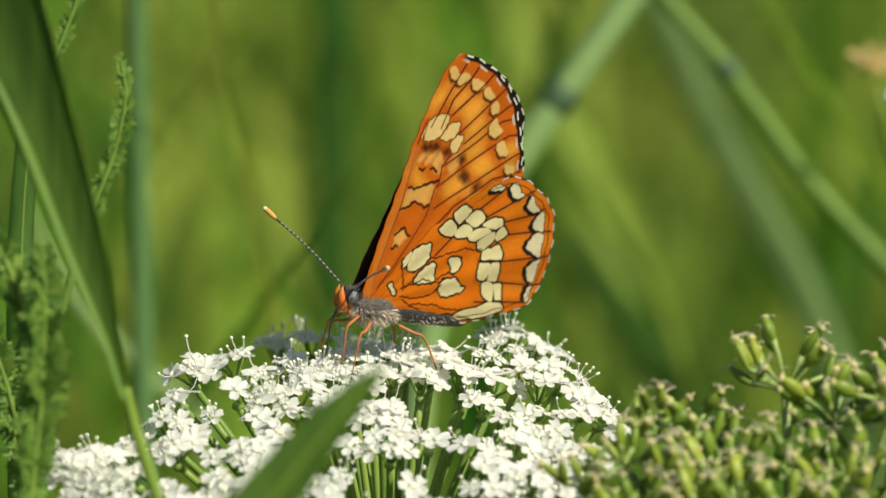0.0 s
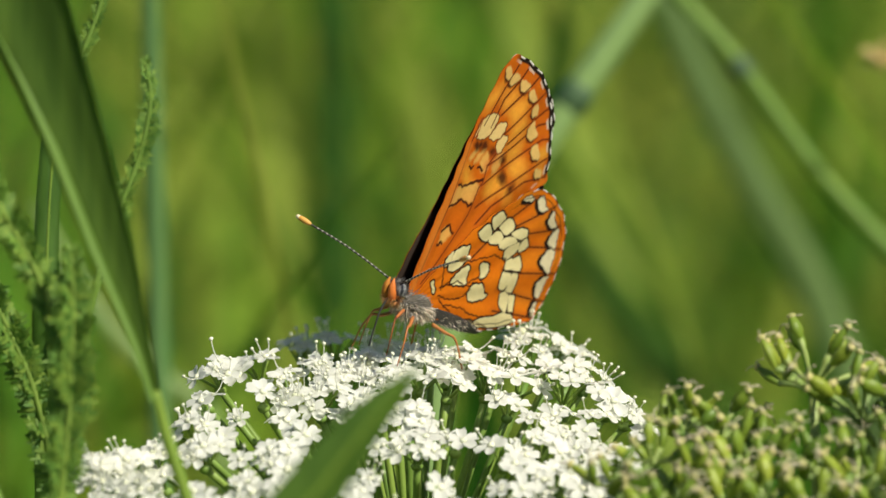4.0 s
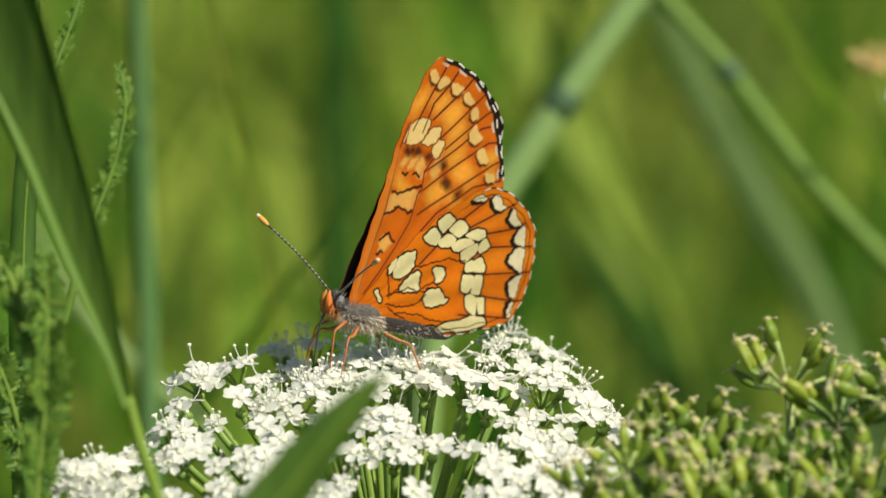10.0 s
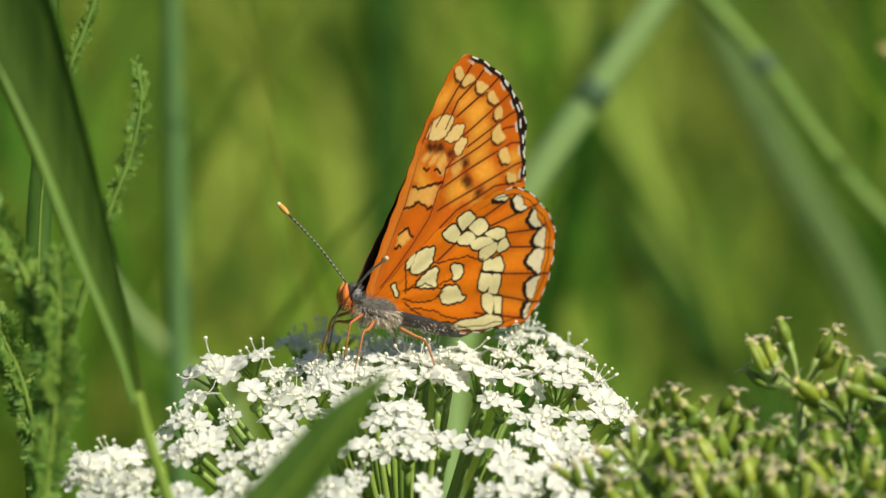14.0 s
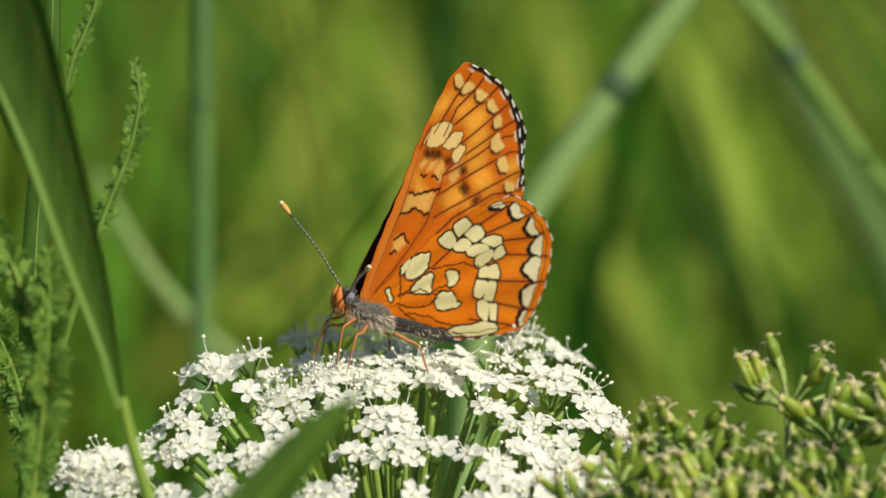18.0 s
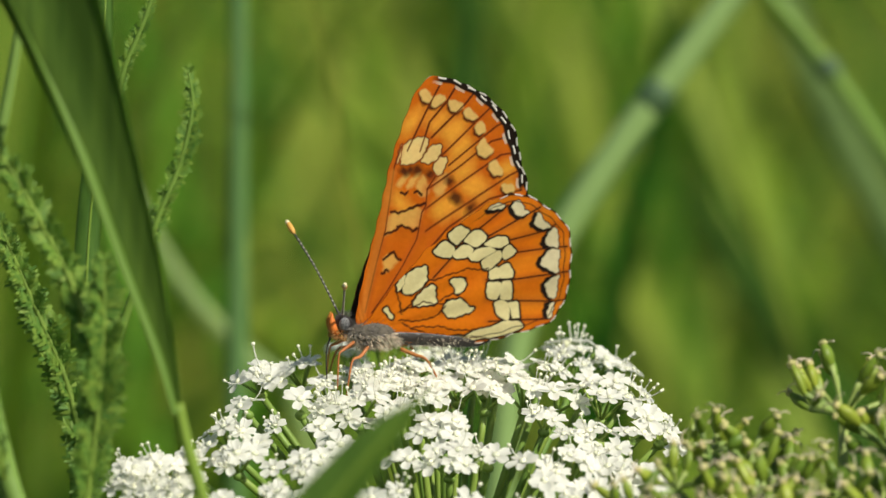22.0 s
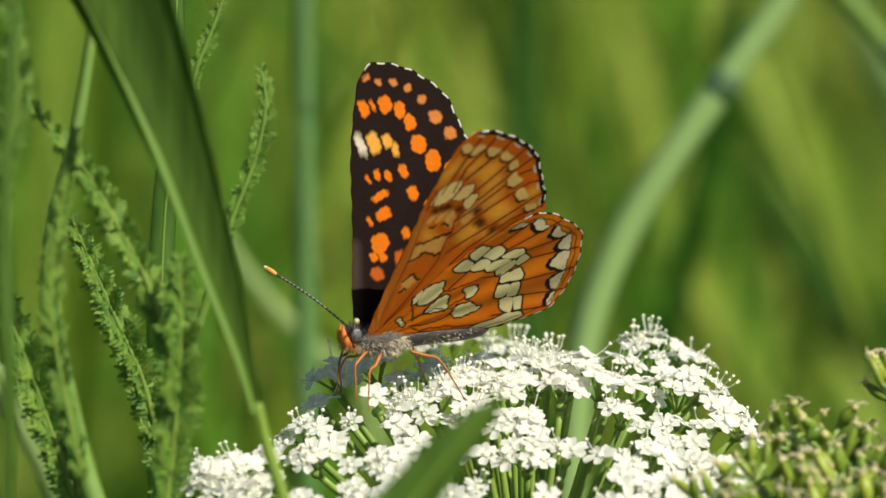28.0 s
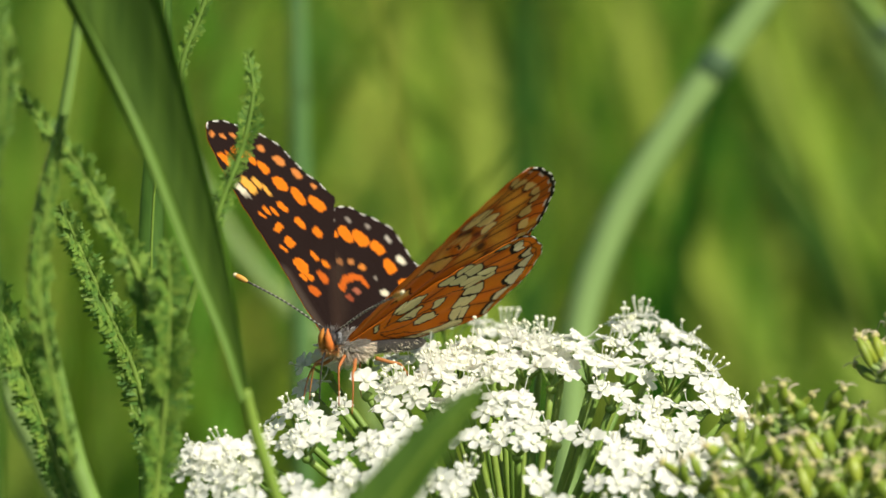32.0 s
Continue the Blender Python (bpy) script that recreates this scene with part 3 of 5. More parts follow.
    part("culm_node", *tube([(29.6, 121.2, 595.8), (28.6, 121.4, 597), (27.7, 121.6, 598)], (0.95, 1.35, 0.95), 8, 8), M_NODE, g, "dark swollen joint of the stalk")

    g = thing("grass_stalk", "upright blue-green grass stalk behind", "grass", (-29, 95, 0))
    part("culm", *tube([(-29, 95, -5), (-29, 100, 400), (-29.6, 103.9, 555.6), (-29.9, 107.8, 577.6), (-30.3, 111.6, 599.7), (-31, 116, 640)], (1.3, 1.3, 1.2, 1.1, 1.0, 0.8), 24, 8), M_BLUISH, g)
    part("culm_node", *tube([(-29.4, 103, 548), (-29.4, 103.2, 549.5), (-29.5, 103.4, 551)], (1.2, 1.5, 1.2), 6, 8), M_NODE, g)

    # upright leaf whose shade is painted into its dark green
    g = thing("grass_leaf", "upright grass leaf farther behind, shade put into its dark colour", "grass", (-14.4, 338.5, 0))
    leaf(g, [(-14.4, 338.5, -5), (-14.4, 338.5, 380)] + [(-14.4, 338.5, 503.9), (-15.2, 345.2, 542.4), (-15.5, 350.7, 573.1), (-15.9, 352.8, 585.4)], (6, 6, 5.6, 5.4, 5.2, 4.5), (1, 0.2, 0), 0.4, 24, 4, M_SHADED, M_SHADED)

    g = thing("grass_leaf", "pale yellow-green grass leaf standing upright", "grass", (-44, -52, 0))
    leaf(g, [(-44, -52, -5), (-44, -51, 400)] + [(-40.4, -59.6, 601.5), (-40.8, -57.5, 612.7), (-40.6, -55.7, 621.6), (-40.2, -54.1, 629.6), (-40.1, -53.5, 632.8)], (1.4, 1.2, 1.0, 0.9, 0.9, 0.8, 0.5), (1, 0.2, 0), 0.35, 30, 4, M_BLADE)
    g = thing("grass_leaf", "light green grass leaf leaning out behind the yarrow", "grass", (-20, 45, 0))
    leaf(g, [(-20, 45, -5), (-24, 45, 420)] + [(-41.8, 39, 559), (-46.5, 40.8, 568.9), (-50.2, 42, 575.8), (-56.4, 43.6, 585.7)], (4, 4, 4, 3.8, 3.4, 2), (0.8, 0.2, 0.5), 0.3, 30, 4, M_CULM)
    g = thing("grass_leaf", "slender bluish grass leaf behind", "grass", (12, 150, 0))
    leaf(g, [(12, 150, -5), (6, 148, 400)] + [(-25.6, 139.5, 557.0), (-31.2, 140.3, 562.2), (-36.0, 141.0, 566.9), (-40.3, 142.1, 572.7), (-44.0, 143.3, 579.7)], (2.6, 2.4, 2.0, 1.9, 1.8, 1.6, 0.8), (0.7, 0.2, 0.6), 0.3, 30, 4, M_CULM)
    g = thing("grass_leaf", "broad pale green grass leaf arching behind", "grass", (75, 225, 0))
    leaf(g, [(75, 225, -5), (72, 225, 420)] + [(50, 212.3, 537.1), (46, 214.3, 548.2), (42.1, 216, 558), (36.1, 217.8, 568.4), (29.5, 220, 580.8), (24.2, 222.2, 593.1)], (5, 5, 5, 5, 5, 4.6, 4.2, 3.5), (0.9, 0.1, 0.4), 0.25, 34, 4, M_SOFT, M_SOFT)

    g = thing("grass_leaf", "pale yellow-green grass leaf far behind", "grass", (-21.8, 415.4, 0))
    leaf(g, [(-21.8, 415.4, -5), (-21.8, 415.4, 350)] + [(-21.8, 415.4, 496.9), (-24.1, 429.7, 518.5), (-25.9, 443.1, 535.4), (-27.2, 450.4, 546.6), (-27.2, 457.7, 557.9)], (6, 6, 5.5, 5, 5, 4.5, 4), (1, 0.2, 0), 0.3, 30, 4, M_MEADOW_PALE, M_MEADOW_PALE)
    g = thing("grass_leaf", "broad pale yellow-green grass leaf leaning far behind", "grass", (10.6, 437.4, 0))
    leaf(g, [(10.6, 437.4, -5), (10.6, 437.4, 350)] + [(10.6, 437.4, 498.0), (5.5, 450.0, 511.4), (0.3, 463.0, 526.9), (-3.5, 475.9, 541.0), (-6.2, 483.5, 554.4)], (8, 8, 7.5, 7.5, 7, 6.5, 5.5), (1, 0.2, 0.2), 0.3, 30, 4, M_MEADOW_PALE, M_MEADOW_PALE)

    # added leaf, coloured dark to imitate the shadowed grass at lower right
    g = thing("grass_leaf", "broad dark leaf added far behind in place of background shade", "grass", (65, 329, 0))
    leaf(g, [(65, 329, -5), (60, 329, 330)] + [(40.0, 329.0, 510.8), (32.3, 340.8, 520.7), (27.0, 351.9, 526.4), (21.8, 362.9, 531.4), (17.4, 374.3, 538.9)], (8, 8, 8, 7.5, 7, 6, 3), (0.8, 0.2, 0.5), 0.3, 30, 4, M_SHADED, M_SHADED)


grass_plants()


# ---- yarrow ----
def feather(points, width, seed, pairs=26, face=(1, 0.25, 0), lift=0.85):
    """A finely cut leaf: a midrib and two rows of toothed leaflets that get shorter towards the tip."""
    rng = random.Random(seed)
    line = curve(points, pairs)
    pieces = [tube(points, (0.3, 0.26, 0.2, 0.1), 16, 5)]
    a0 = Vector(face).normalized()
    for k in range(1, pairs + 1):
        s = k / pairs
        c = line[k]
        way = (line[min(k + 1, pairs)] - line[k - 1]).normalized()
        a = (a0 - way * a0.dot(way)).normalized()
        out = way.cross(a)
        size = width * 0.5 * (0.35 + 1.2 * math.sin(math.pi * min(1.0, 0.22 + 0.72 * s)) ** 0.9) * rng.uniform(0.75, 1.15)
        for sign in (-1, 1):
            axis = (a * sign * 0.8 + way * rng.uniform(0.9, 1.6) * lift + out * rng.uniform(-1.1, 1.1)).normalized()
            nrm = axis.cross(way).normalized()
            flat = nrm.cross(axis).normalized()
            tip = c + axis * size
            verts, faces = [c - flat * 0.1, c + flat * 0.1, tip + nrm * 0.08], [(0, 1, 2)]
            for j in range(4):
                u = (j + 0.7) / 4.2
                root = c.lerp(tip, u)
                for q in (-1, 1):
                    ln = size * (0.5 - 0.22 * u) * rng.uniform(0.7, 1.2)
                    d = (flat * q + axis * 0.9 + nrm * rng.uniform(-0.4, 0.5)).normalized()
                    b = len(verts)
                    wv = axis * (size * 0.085)
                    verts += [root - wv, root + wv, root + d * ln * 0.62 + wv * 1.1, root + d * ln, root + d * ln * 0.55 - wv * 1.1]
                    faces += [(b, b + 1, b + 2, b + 3, b + 4)]
            pieces.append((verts, faces))
    return join(*pieces)


def yarrow_plants():
    p = thing("yarrow_plant", "feathery green yarrow with a hairy stem beside the flowers", "plant", (-20, -42, 0))
    part("stem", *tube([(-20, -42, -5), (-26, -40, 420), (-32.5, -38.6, 577.1), (-36.8, -36.6, 588.4), (-39.1, -35, 597), (-40.1, -34, 602.1), (-40, -32.7, 608.8), (-38.3, -31.3, 615.6), (-37.2, -29.9, 622.4), (-36, -28, 632)],
                       (1.3, 1.2, 0.95, 0.85, 0.8, 0.85, 0.5, 0.45, 0.38, 0.3), 50, 10), M_YSTEM, p)
    leaves = [
        ([(-31.6, -29.4, 597.7), (-33, -28.5, 602.8), (-35.7, -27.6, 607.9), (-38.4, -26.9, 612.2), (-42.4, -26.1, 616.9)], 2.1),
        ([(-32.1, -19.2, 582.2), (-34.4, -17.3, 592.3), (-37.1, -16.2, 598.4), (-40.3, -15.0, 605.4)], 2.6),
        ([(-31.6, -34.5, 585), (-30.6, -33.1, 594.1), (-30.3, -32, 600), (-30.4, -30.9, 605.5)], 2.9),
        ([(-38.6, -25.5, 582.7), (-41.4, -24.0, 590.9), (-43.7, -22.9, 597.0), (-46.9, -21.6, 604.3)], 2.8),
        ([(-42.8, -43.5, 600), (-42.8, -42.1, 613.6), (-41.6, -40.8, 619.8), (-42.3, -39.4, 627.3), (-43, -38.7, 632)], 2.0),
    ]
    leaves.append(([(-37.3, -38.3, 589.8), (-39.0, -36.9, 597.4), (-39.9, -35.8, 603.3), (-39.2, -34.5, 610.1), (-38.1, -33.2, 616.0)], 1.7))
    for k, (line, w) in enumerate(leaves):
        part("leaf", *feather(line, w * 1.1, 70 + k, 78), M_YARROW, p)
    p = thing("yarrow_plant", "slender feathery yarrow leaves rising behind a grass leaf", "plant", (-26, -10, 0))
    part("stem", *tube([(-26, -10, -5), (-31, -14, 420), (-33, -17, 565), (-31.5, -18.2, 592), (-28.8, -17.8, 602)], (1.2, 1.0, 0.6, 0.4, 0.35), 24, 7), M_YARROW, p)
    part("leaf", *feather([(-29, -17.9, 601), (-27.5, -17.4, 606.1), (-25.8, -16.4, 610.5), (-24.9, -15.5, 614.9), (-25.3, -15, 617.9)], 1.75, 81, 40), M_YARROW, p)
    part("leaf", *feather([(-31.8, -11.2, 611), (-30.9, -10.4, 616.6), (-29.5, -9.6, 620.2), (-27.8, -8.5, 625.5), (-27.3, -8, 628)], 1.25, 82, 44), M_YARROW, p)


yarrow_plants()


def brown_flower():
    """A withered grass flower, tawny, behind."""
    p = thing("withered_flower", "withered tawny flower on a thin stalk behind", "flower", (60, 110, 0))
    part("stalk", *tube([(60, 110, -5), (55, 106, 420), (46, 102, 580), (42.5, 101.5, 598)], (0.8, 0.7, 0.4, 0.3), 20, 6), M_RIB, p)
    rng = random.Random(5)
    for k in range(7):
        t = k * 0.9
        c = Vector((42, 101.5, 600))
        d = Vector((math.cos(t), 0.5 * math.sin(t * 2), 0.7 * math.sin(t) + 0.3)) * rng.uniform(1.6, 3.0)
        part("petal", *ribbon([c, c + d * 0.5 + Vector((0, 0, 0.4)), c + d], (0.5, 1.5, 0.5), (0.3, 1, 0.4), 0.3, 5, 2), M_TAWNY, p)


brown_flower()


# ---- the butterfly ----
BLACK, WHITE, FIRE = (0.02, 0.014, 0.01), (0.82, 0.8, 0.74), (0.85, 0.22, 0.012)


def outline(points, n):
    """A closed smooth line through the points of a wing's edge."""
    p = [np.array(q, float) for q in points]
    m, out = len(p), []
    for k in range(n):
        s = k / n * m
        i = int(s)
        u = s - i
        a, b, c, d = p[(i - 1) % m], p[i % m], p[(i + 1) % m], p[(i + 2) % m]
        out.append(0.5 * (2 * b + (c - a) * u + (2 * a - 5 * b + 4 * c - d) * u * u + (3 * b - a - 3 * c + d) * u ** 3))
    return np.array(out)


def paint(col, mask, colour):
    k = np.clip(mask, 0, 1)[:, None]
    return col * (1 - k) + np.array(colour) * k


def near_line(x, y, a, b):
    d = np.array(b) - np.array(a)
    t = np.clip(((x - a[0]) * d[0] + (y - a[1]) * d[1]) / (d @ d), 0, 1)
    return np.hypot(x - a[0] - t * d[0], y - a[1] - t * d[1])


def near_path(x, y, pts):
    return np.min([near_line(x, y, a, b) for a, b in zip(pts, pts[1:])], axis=0)


def spot(x, y, c, rx, ry, turn=0.0):
    """How far inside a rounded spot a point lies, in mm; above 0 is inside."""
    t = radians(turn)
    u, v = (x - c[0]) * math.cos(t) + (y - c[1]) * math.sin(t), -(x - c[0]) * math.sin(t) + (y - c[1]) * math.cos(t)
    r = (np.abs(u / rx) ** 2.6 + np.abs(v / ry) ** 2.6) ** (1 / 2.6)
    r = r / 1.06
    return (1 - r) * min(rx, ry)


def soft(d, w=0.12):
    return np.clip(d / w + 0.5, 0, 1)


def fringe(col, x, y, d, along, depth, white=0.13):
    """The black edge with its white dashes."""
    col = paint(col, soft(depth - d, 0.15), BLACK)
    return paint(col, soft(white - d, 0.1) * soft(np.sin(along) + 0.1, 0.4), WHITE)


FORE_EDGE = [(0.40, -0.60), (-0.60, -0.40), (-0.95, 0.90), (-0.93, 2.08), (-0.77, 3.87), (-0.34, 6.93), (0.08, 10.21), (0.40, 13.49), (0.84, 15.95), (1.41, 18.36), (1.91, 19.98), (2.37, 20.70), (2.93, 21.24), (3.60, 21.44), (4.65, 21.26), (5.70, 20.98), (6.67, 20.56), (7.59, 20.05), (8.86, 19.06), (9.69, 18.22), (10.34, 17.16), (10.80, 15.96), (11.36, 14.71), (11.92, 13.55), (12.23, 12.44), (12.30, 11.63), (10.40, 10.00), (5.80, 5.20), (2.40, 1.00)]
HIND_EDGE = [(-0.60, -0.20), (0.30, 1.30), (1.71, 3.57), (2.21, 4.26), (2.76, 4.91), (3.32, 5.60), (4.00, 6.66), (4.97, 7.57), (5.89, 8.63), (7.16, 9.58), (9.02, 11.08), (10.30, 11.70), (11.26, 11.91), (12.37, 11.87), (13.51, 11.41), (14.50, 10.86), (15.50, 10.16), (16.31, 9.33), (16.69, 8.36), (16.84, 7.22), (16.94, 6.12), (17.03, 5.02), (17.00, 3.58), (16.46, 2.31), (16.11, 1.56), (14.82, 0.75), (12.85, 0.10), (10.60, -0.67), (8.04, -0.86), (5.80, -0.85), (3.60, -0.90), (1.60, -0.90)]
# each vein: where it starts and where it meets the edge
FORE_VEINS = [
    [(1.81, 15.16), (3.03, 18.38), (3.95, 20.59)],
    [(2.95, 15.10), (3.48, 17.57), (4.78, 19.38), (5.33, 20.53)],
    [(3.79, 16.28), (6.36, 19.31), (6.96, 20.22)],
    [(4.63, 14.69), (7.54, 17.94), (8.52, 18.98)],
    [(5.46, 14.04), (9.28, 17.44), (9.85, 17.74)],
    [(3.87, 12.00), (6.66, 14.13), (8.97, 16.14), (10.50, 16.63)],
    [(3.90, 10.35), (7.63, 13.28), (9.90, 15.06), (11.20, 15.33)],
    [(4.18, 8.44), (8.63, 11.81), (10.81, 13.36), (11.81, 13.88)],
    [(4.78, 7.13), (6.04, 8.82), (9.26, 11.31), (12.04, 12.12)]]
HIND_VEINS = [
    [(5.18, 4.63), (6.56, 6.38), (7.69, 8.10), (9.09, 9.33), (10.86, 10.98)],
    [(7.90, 6.43), (9.28, 8.19), (11.50, 9.63), (13.62, 10.98)],
    [(9.20, 6.48), (10.98, 7.99), (13.95, 8.84), (15.14, 9.51)],
    [(9.72, 5.66), (11.61, 6.92), (14.25, 7.40), (16.43, 7.71)],
    [(9.76, 4.61), (12.08, 4.76), (15.55, 5.40), (16.86, 5.64)],
    [(10.07, 3.03), (12.11, 2.90), (15.90, 3.00), (16.87, 3.16)],
    [(10.38, 1.11), (13.05, 1.34), (15.72, 1.53)]]


def wobble(x, y):
    return x + 0.05 * np.sin(4.1 * y + 1) + 0.035 * np.sin(11.3 * y + x), y + 0.05 * np.sin(3.7 * x) + 0.035 * np.sin(10.1 * x + y)


def veined(col, x, y, veins, ink, wide):
    """Dark veins, each between two softly deeper borders."""
    for line in veins:
        d = near_path(x, y, line)
        col = paint(col, soft(0.3 - d, 0.5) * 0.35, np.array(ink) * 2.5 + np.array((0.2, 0.02, 0.0)))
        col = paint(col, soft(wide - d, 0.08) * 0.92, ink)
    return col


UMBER = (0.13, 0.03, 0.008)


def rounded(corners):
    """The corners of a field, slightly rounded."""
    p = np.array(corners)
    for _ in range(2):
        q = np.roll(p, -1, axis=0)
        p = np.stack([0.87 * p + 0.13 * q, 0.13 * p + 0.87 * q], 1).reshape(-1, 2)
    return p


def patch(x, y, corners):
    """How far inside a field with the given corners, rounded, a point lies, in mm; above 0 is inside."""
    p = rounded(corners)
    out = np.full(len(x), -9.0)
    near = (x > p[:, 0].min() - 1) & (x < p[:, 0].max() + 1) & (y > p[:, 1].min() - 1) & (y < p[:, 1].max() + 1)
    u, v = x[near], y[near]
    d, inside = np.full(len(u), 9.0), np.zeros(len(u), bool)
    for (ax, ay), (bx, by) in zip(p, np.roll(p, -1, axis=0)):
        d = np.minimum(d, near_line(u, v, (ax, ay), (bx, by)))
        if ay != by:
            inside ^= ((ay > v) != (by > v)) & (u < (bx - ax) * (v - ay) / (by - ay) + ax)
    out[near] = np.where(inside, d, -d)
    return out


def inlay(col, x, y, fields, colour, line=0.16, ink=BLACK, wide=0.1, grow=0.08, share=1.0):
    """Fields of one colour, each inside a dark line."""
    ds = [patch(x, y, f) + grow for f in fields]
    if line:
        for d in ds:
            col = paint(col, soft(d + line, 0.12), ink)
    for d in ds:
        col = paint(col, soft(d, wide) * share, colour)
    return col


FORE_MOONS = [
    [(2.38, 20.27), (2.66, 20.33), (3.26, 19.99), (3.42, 19.67), (3.27, 19.29), (2.96, 19.15), (2.63, 19.40), (2.39, 19.88)],
    [(3.42, 19.60), (3.97, 19.92), (4.53, 19.78), (4.62, 19.54), (4.31, 19.17), (3.76, 18.85), (3.44, 18.97)],
    [(4.86, 19.46), (5.49, 19.50), (6.14, 19.09), (6.15, 18.85), (5.67, 18.56), (5.27, 18.66), (4.95, 18.98)],
    [(6.31, 18.77), (6.70, 18.90), (7.27, 18.49), (7.51, 18.24), (7.28, 18.02), (6.72, 17.96), (6.37, 18.18)],
    [(7.37, 17.54), (7.76, 17.84), (8.01, 17.59), (8.42, 17.10), (8.26, 16.80), (7.87, 16.66), (7.54, 16.91)],
    [(7.81, 15.80), (8.27, 16.41), (8.77, 15.75), (9.33, 15.49), (8.94, 15.04), (8.39, 14.75), (7.98, 15.01)],
    [(8.96, 14.17), (9.27, 14.63), (9.68, 14.30), (10.26, 13.72), (10.10, 13.41), (9.54, 13.28), (9.22, 13.53)],
    [(10.28, 12.54), (10.52, 12.68), (11.41, 12.48), (11.42, 11.93), (10.70, 11.89), (10.45, 12.06)]]
FORE_CREAM = [
    [(1.42, 15.46), (1.74, 16.00), (2.45, 16.30), (3.50, 16.25), (3.60, 15.92), (3.52, 15.36), (3.20, 14.76), (2.87, 14.17), (2.02, 14.02), (1.40, 13.91), (1.24, 14.62)],
    [(3.62, 15.35), (3.99, 15.76), (4.76, 15.72), (4.77, 15.16), (4.40, 14.47), (3.83, 14.12), (3.16, 14.15), (3.11, 14.44)],
    [(4.17, 14.01), (4.63, 14.69), (5.21, 14.76), (5.31, 14.19), (5.04, 13.50), (4.66, 13.04), (4.32, 13.30)],
    [(1.32, 15.74), (1.05, 15.00), (0.92, 14.17), (1.11, 13.97), (1.29, 14.85)]]
FORE_BUFF = [
    [(1.33, 12.50), (2.03, 13.41), (2.13, 13.07), (1.67, 12.15), (1.29, 12.17)],
    [(2.42, 12.78), (2.89, 13.13), (3.13, 13.35), (2.72, 12.20), (2.15, 11.99)],
    [(3.01, 12.18), (3.37, 13.11), (3.76, 12.71), (4.06, 12.13), (3.74, 11.44), (3.26, 11.46)],
    [(4.43, 12.58), (4.80, 13.27), (5.38, 13.39), (5.58, 12.62), (5.31, 11.83), (4.84, 11.39), (4.45, 11.88)],
    [(0.95, 9.79), (1.52, 9.90), (2.56, 10.23), (3.61, 10.36), (3.45, 8.86), (3.07, 8.74), (2.49, 8.81), (1.87, 9.03), (1.54, 8.72), (1.16, 8.27), (0.79, 8.05), (0.68, 8.76)],
    [(0.81, 6.00), (1.36, 6.37), (1.76, 6.27), (2.00, 6.02), (1.69, 5.56), (1.46, 5.18), (1.22, 4.87), (0.98, 5.20)]]
FORE_GLOW = [((4.18, 17.69), 0.8, 0.75), ((5.62, 17.00), 0.75, 0.8), ((6.45, 15.63), 0.9, 0.7), ((1.95, 17.63), 0.5, 1), ((6.48, 14.14), 0.9, 0.8), ((7.96, 12.34), 1.2, 0.7), ((5.52, 10.41), 0.8, 0.8), ((10.65, 13.94), 0.5, 0.5), ((10.84, 12.51), 0.6, 0.3), ((7.37, 10.00), 0.8, 0.4), ((1.76, 10.75), 1, 0.4)]
FORE_DARK = [((1.71, 13.42), 0.3, 0.36), ((2.26, 13.58), 0.35, 0.25), ((2.90, 13.49), 0.4, 0.32), ((4.02, 13.23), 0.3, 0.42), ((5.71, 12.76), 0.26, 0.42), ((6.46, 11.23), 0.36, 0.55), ((7.76, 10.53), 0.4, 0.25)]


FORE_LINES = [
    [(0.97, 10.01), (1.61, 9.90), (2.25, 10.18), (2.88, 10.38), (3.59, 10.74), (3.86, 10.84)],
    [(0.69, 8.15), (1.26, 8.26), (1.59, 8.39), (1.73, 8.76), (2.11, 8.88), (2.59, 8.67), (2.98, 8.41), (3.36, 8.67)],
    [(0.81, 6.00), (1.20, 6.14), (1.36, 6.44), (1.67, 6.59), (1.92, 6.26), (2.32, 6.00)],
    [(0.83, 4.81), (1.07, 4.80), (1.14, 5.03), (1.38, 4.94)],
    [(1.66, 11.62), (1.98, 11.53), (2.22, 11.70)],
    [(2.86, 11.64), (3.09, 11.71), (3.42, 11.53)]]
FORE_CELL = [
    [(0.33, 1.44), (1.49, 3.42), (2.51, 5.45), (3.47, 7.77), (3.62, 10.03), (3.90, 10.63), (3.87, 12.00), (4.42, 13.06)],
    [(-0.25, 1.47), (0.25, 5.71), (0.68, 8.53), (0.83, 13.79), (1.23, 15.47)]]


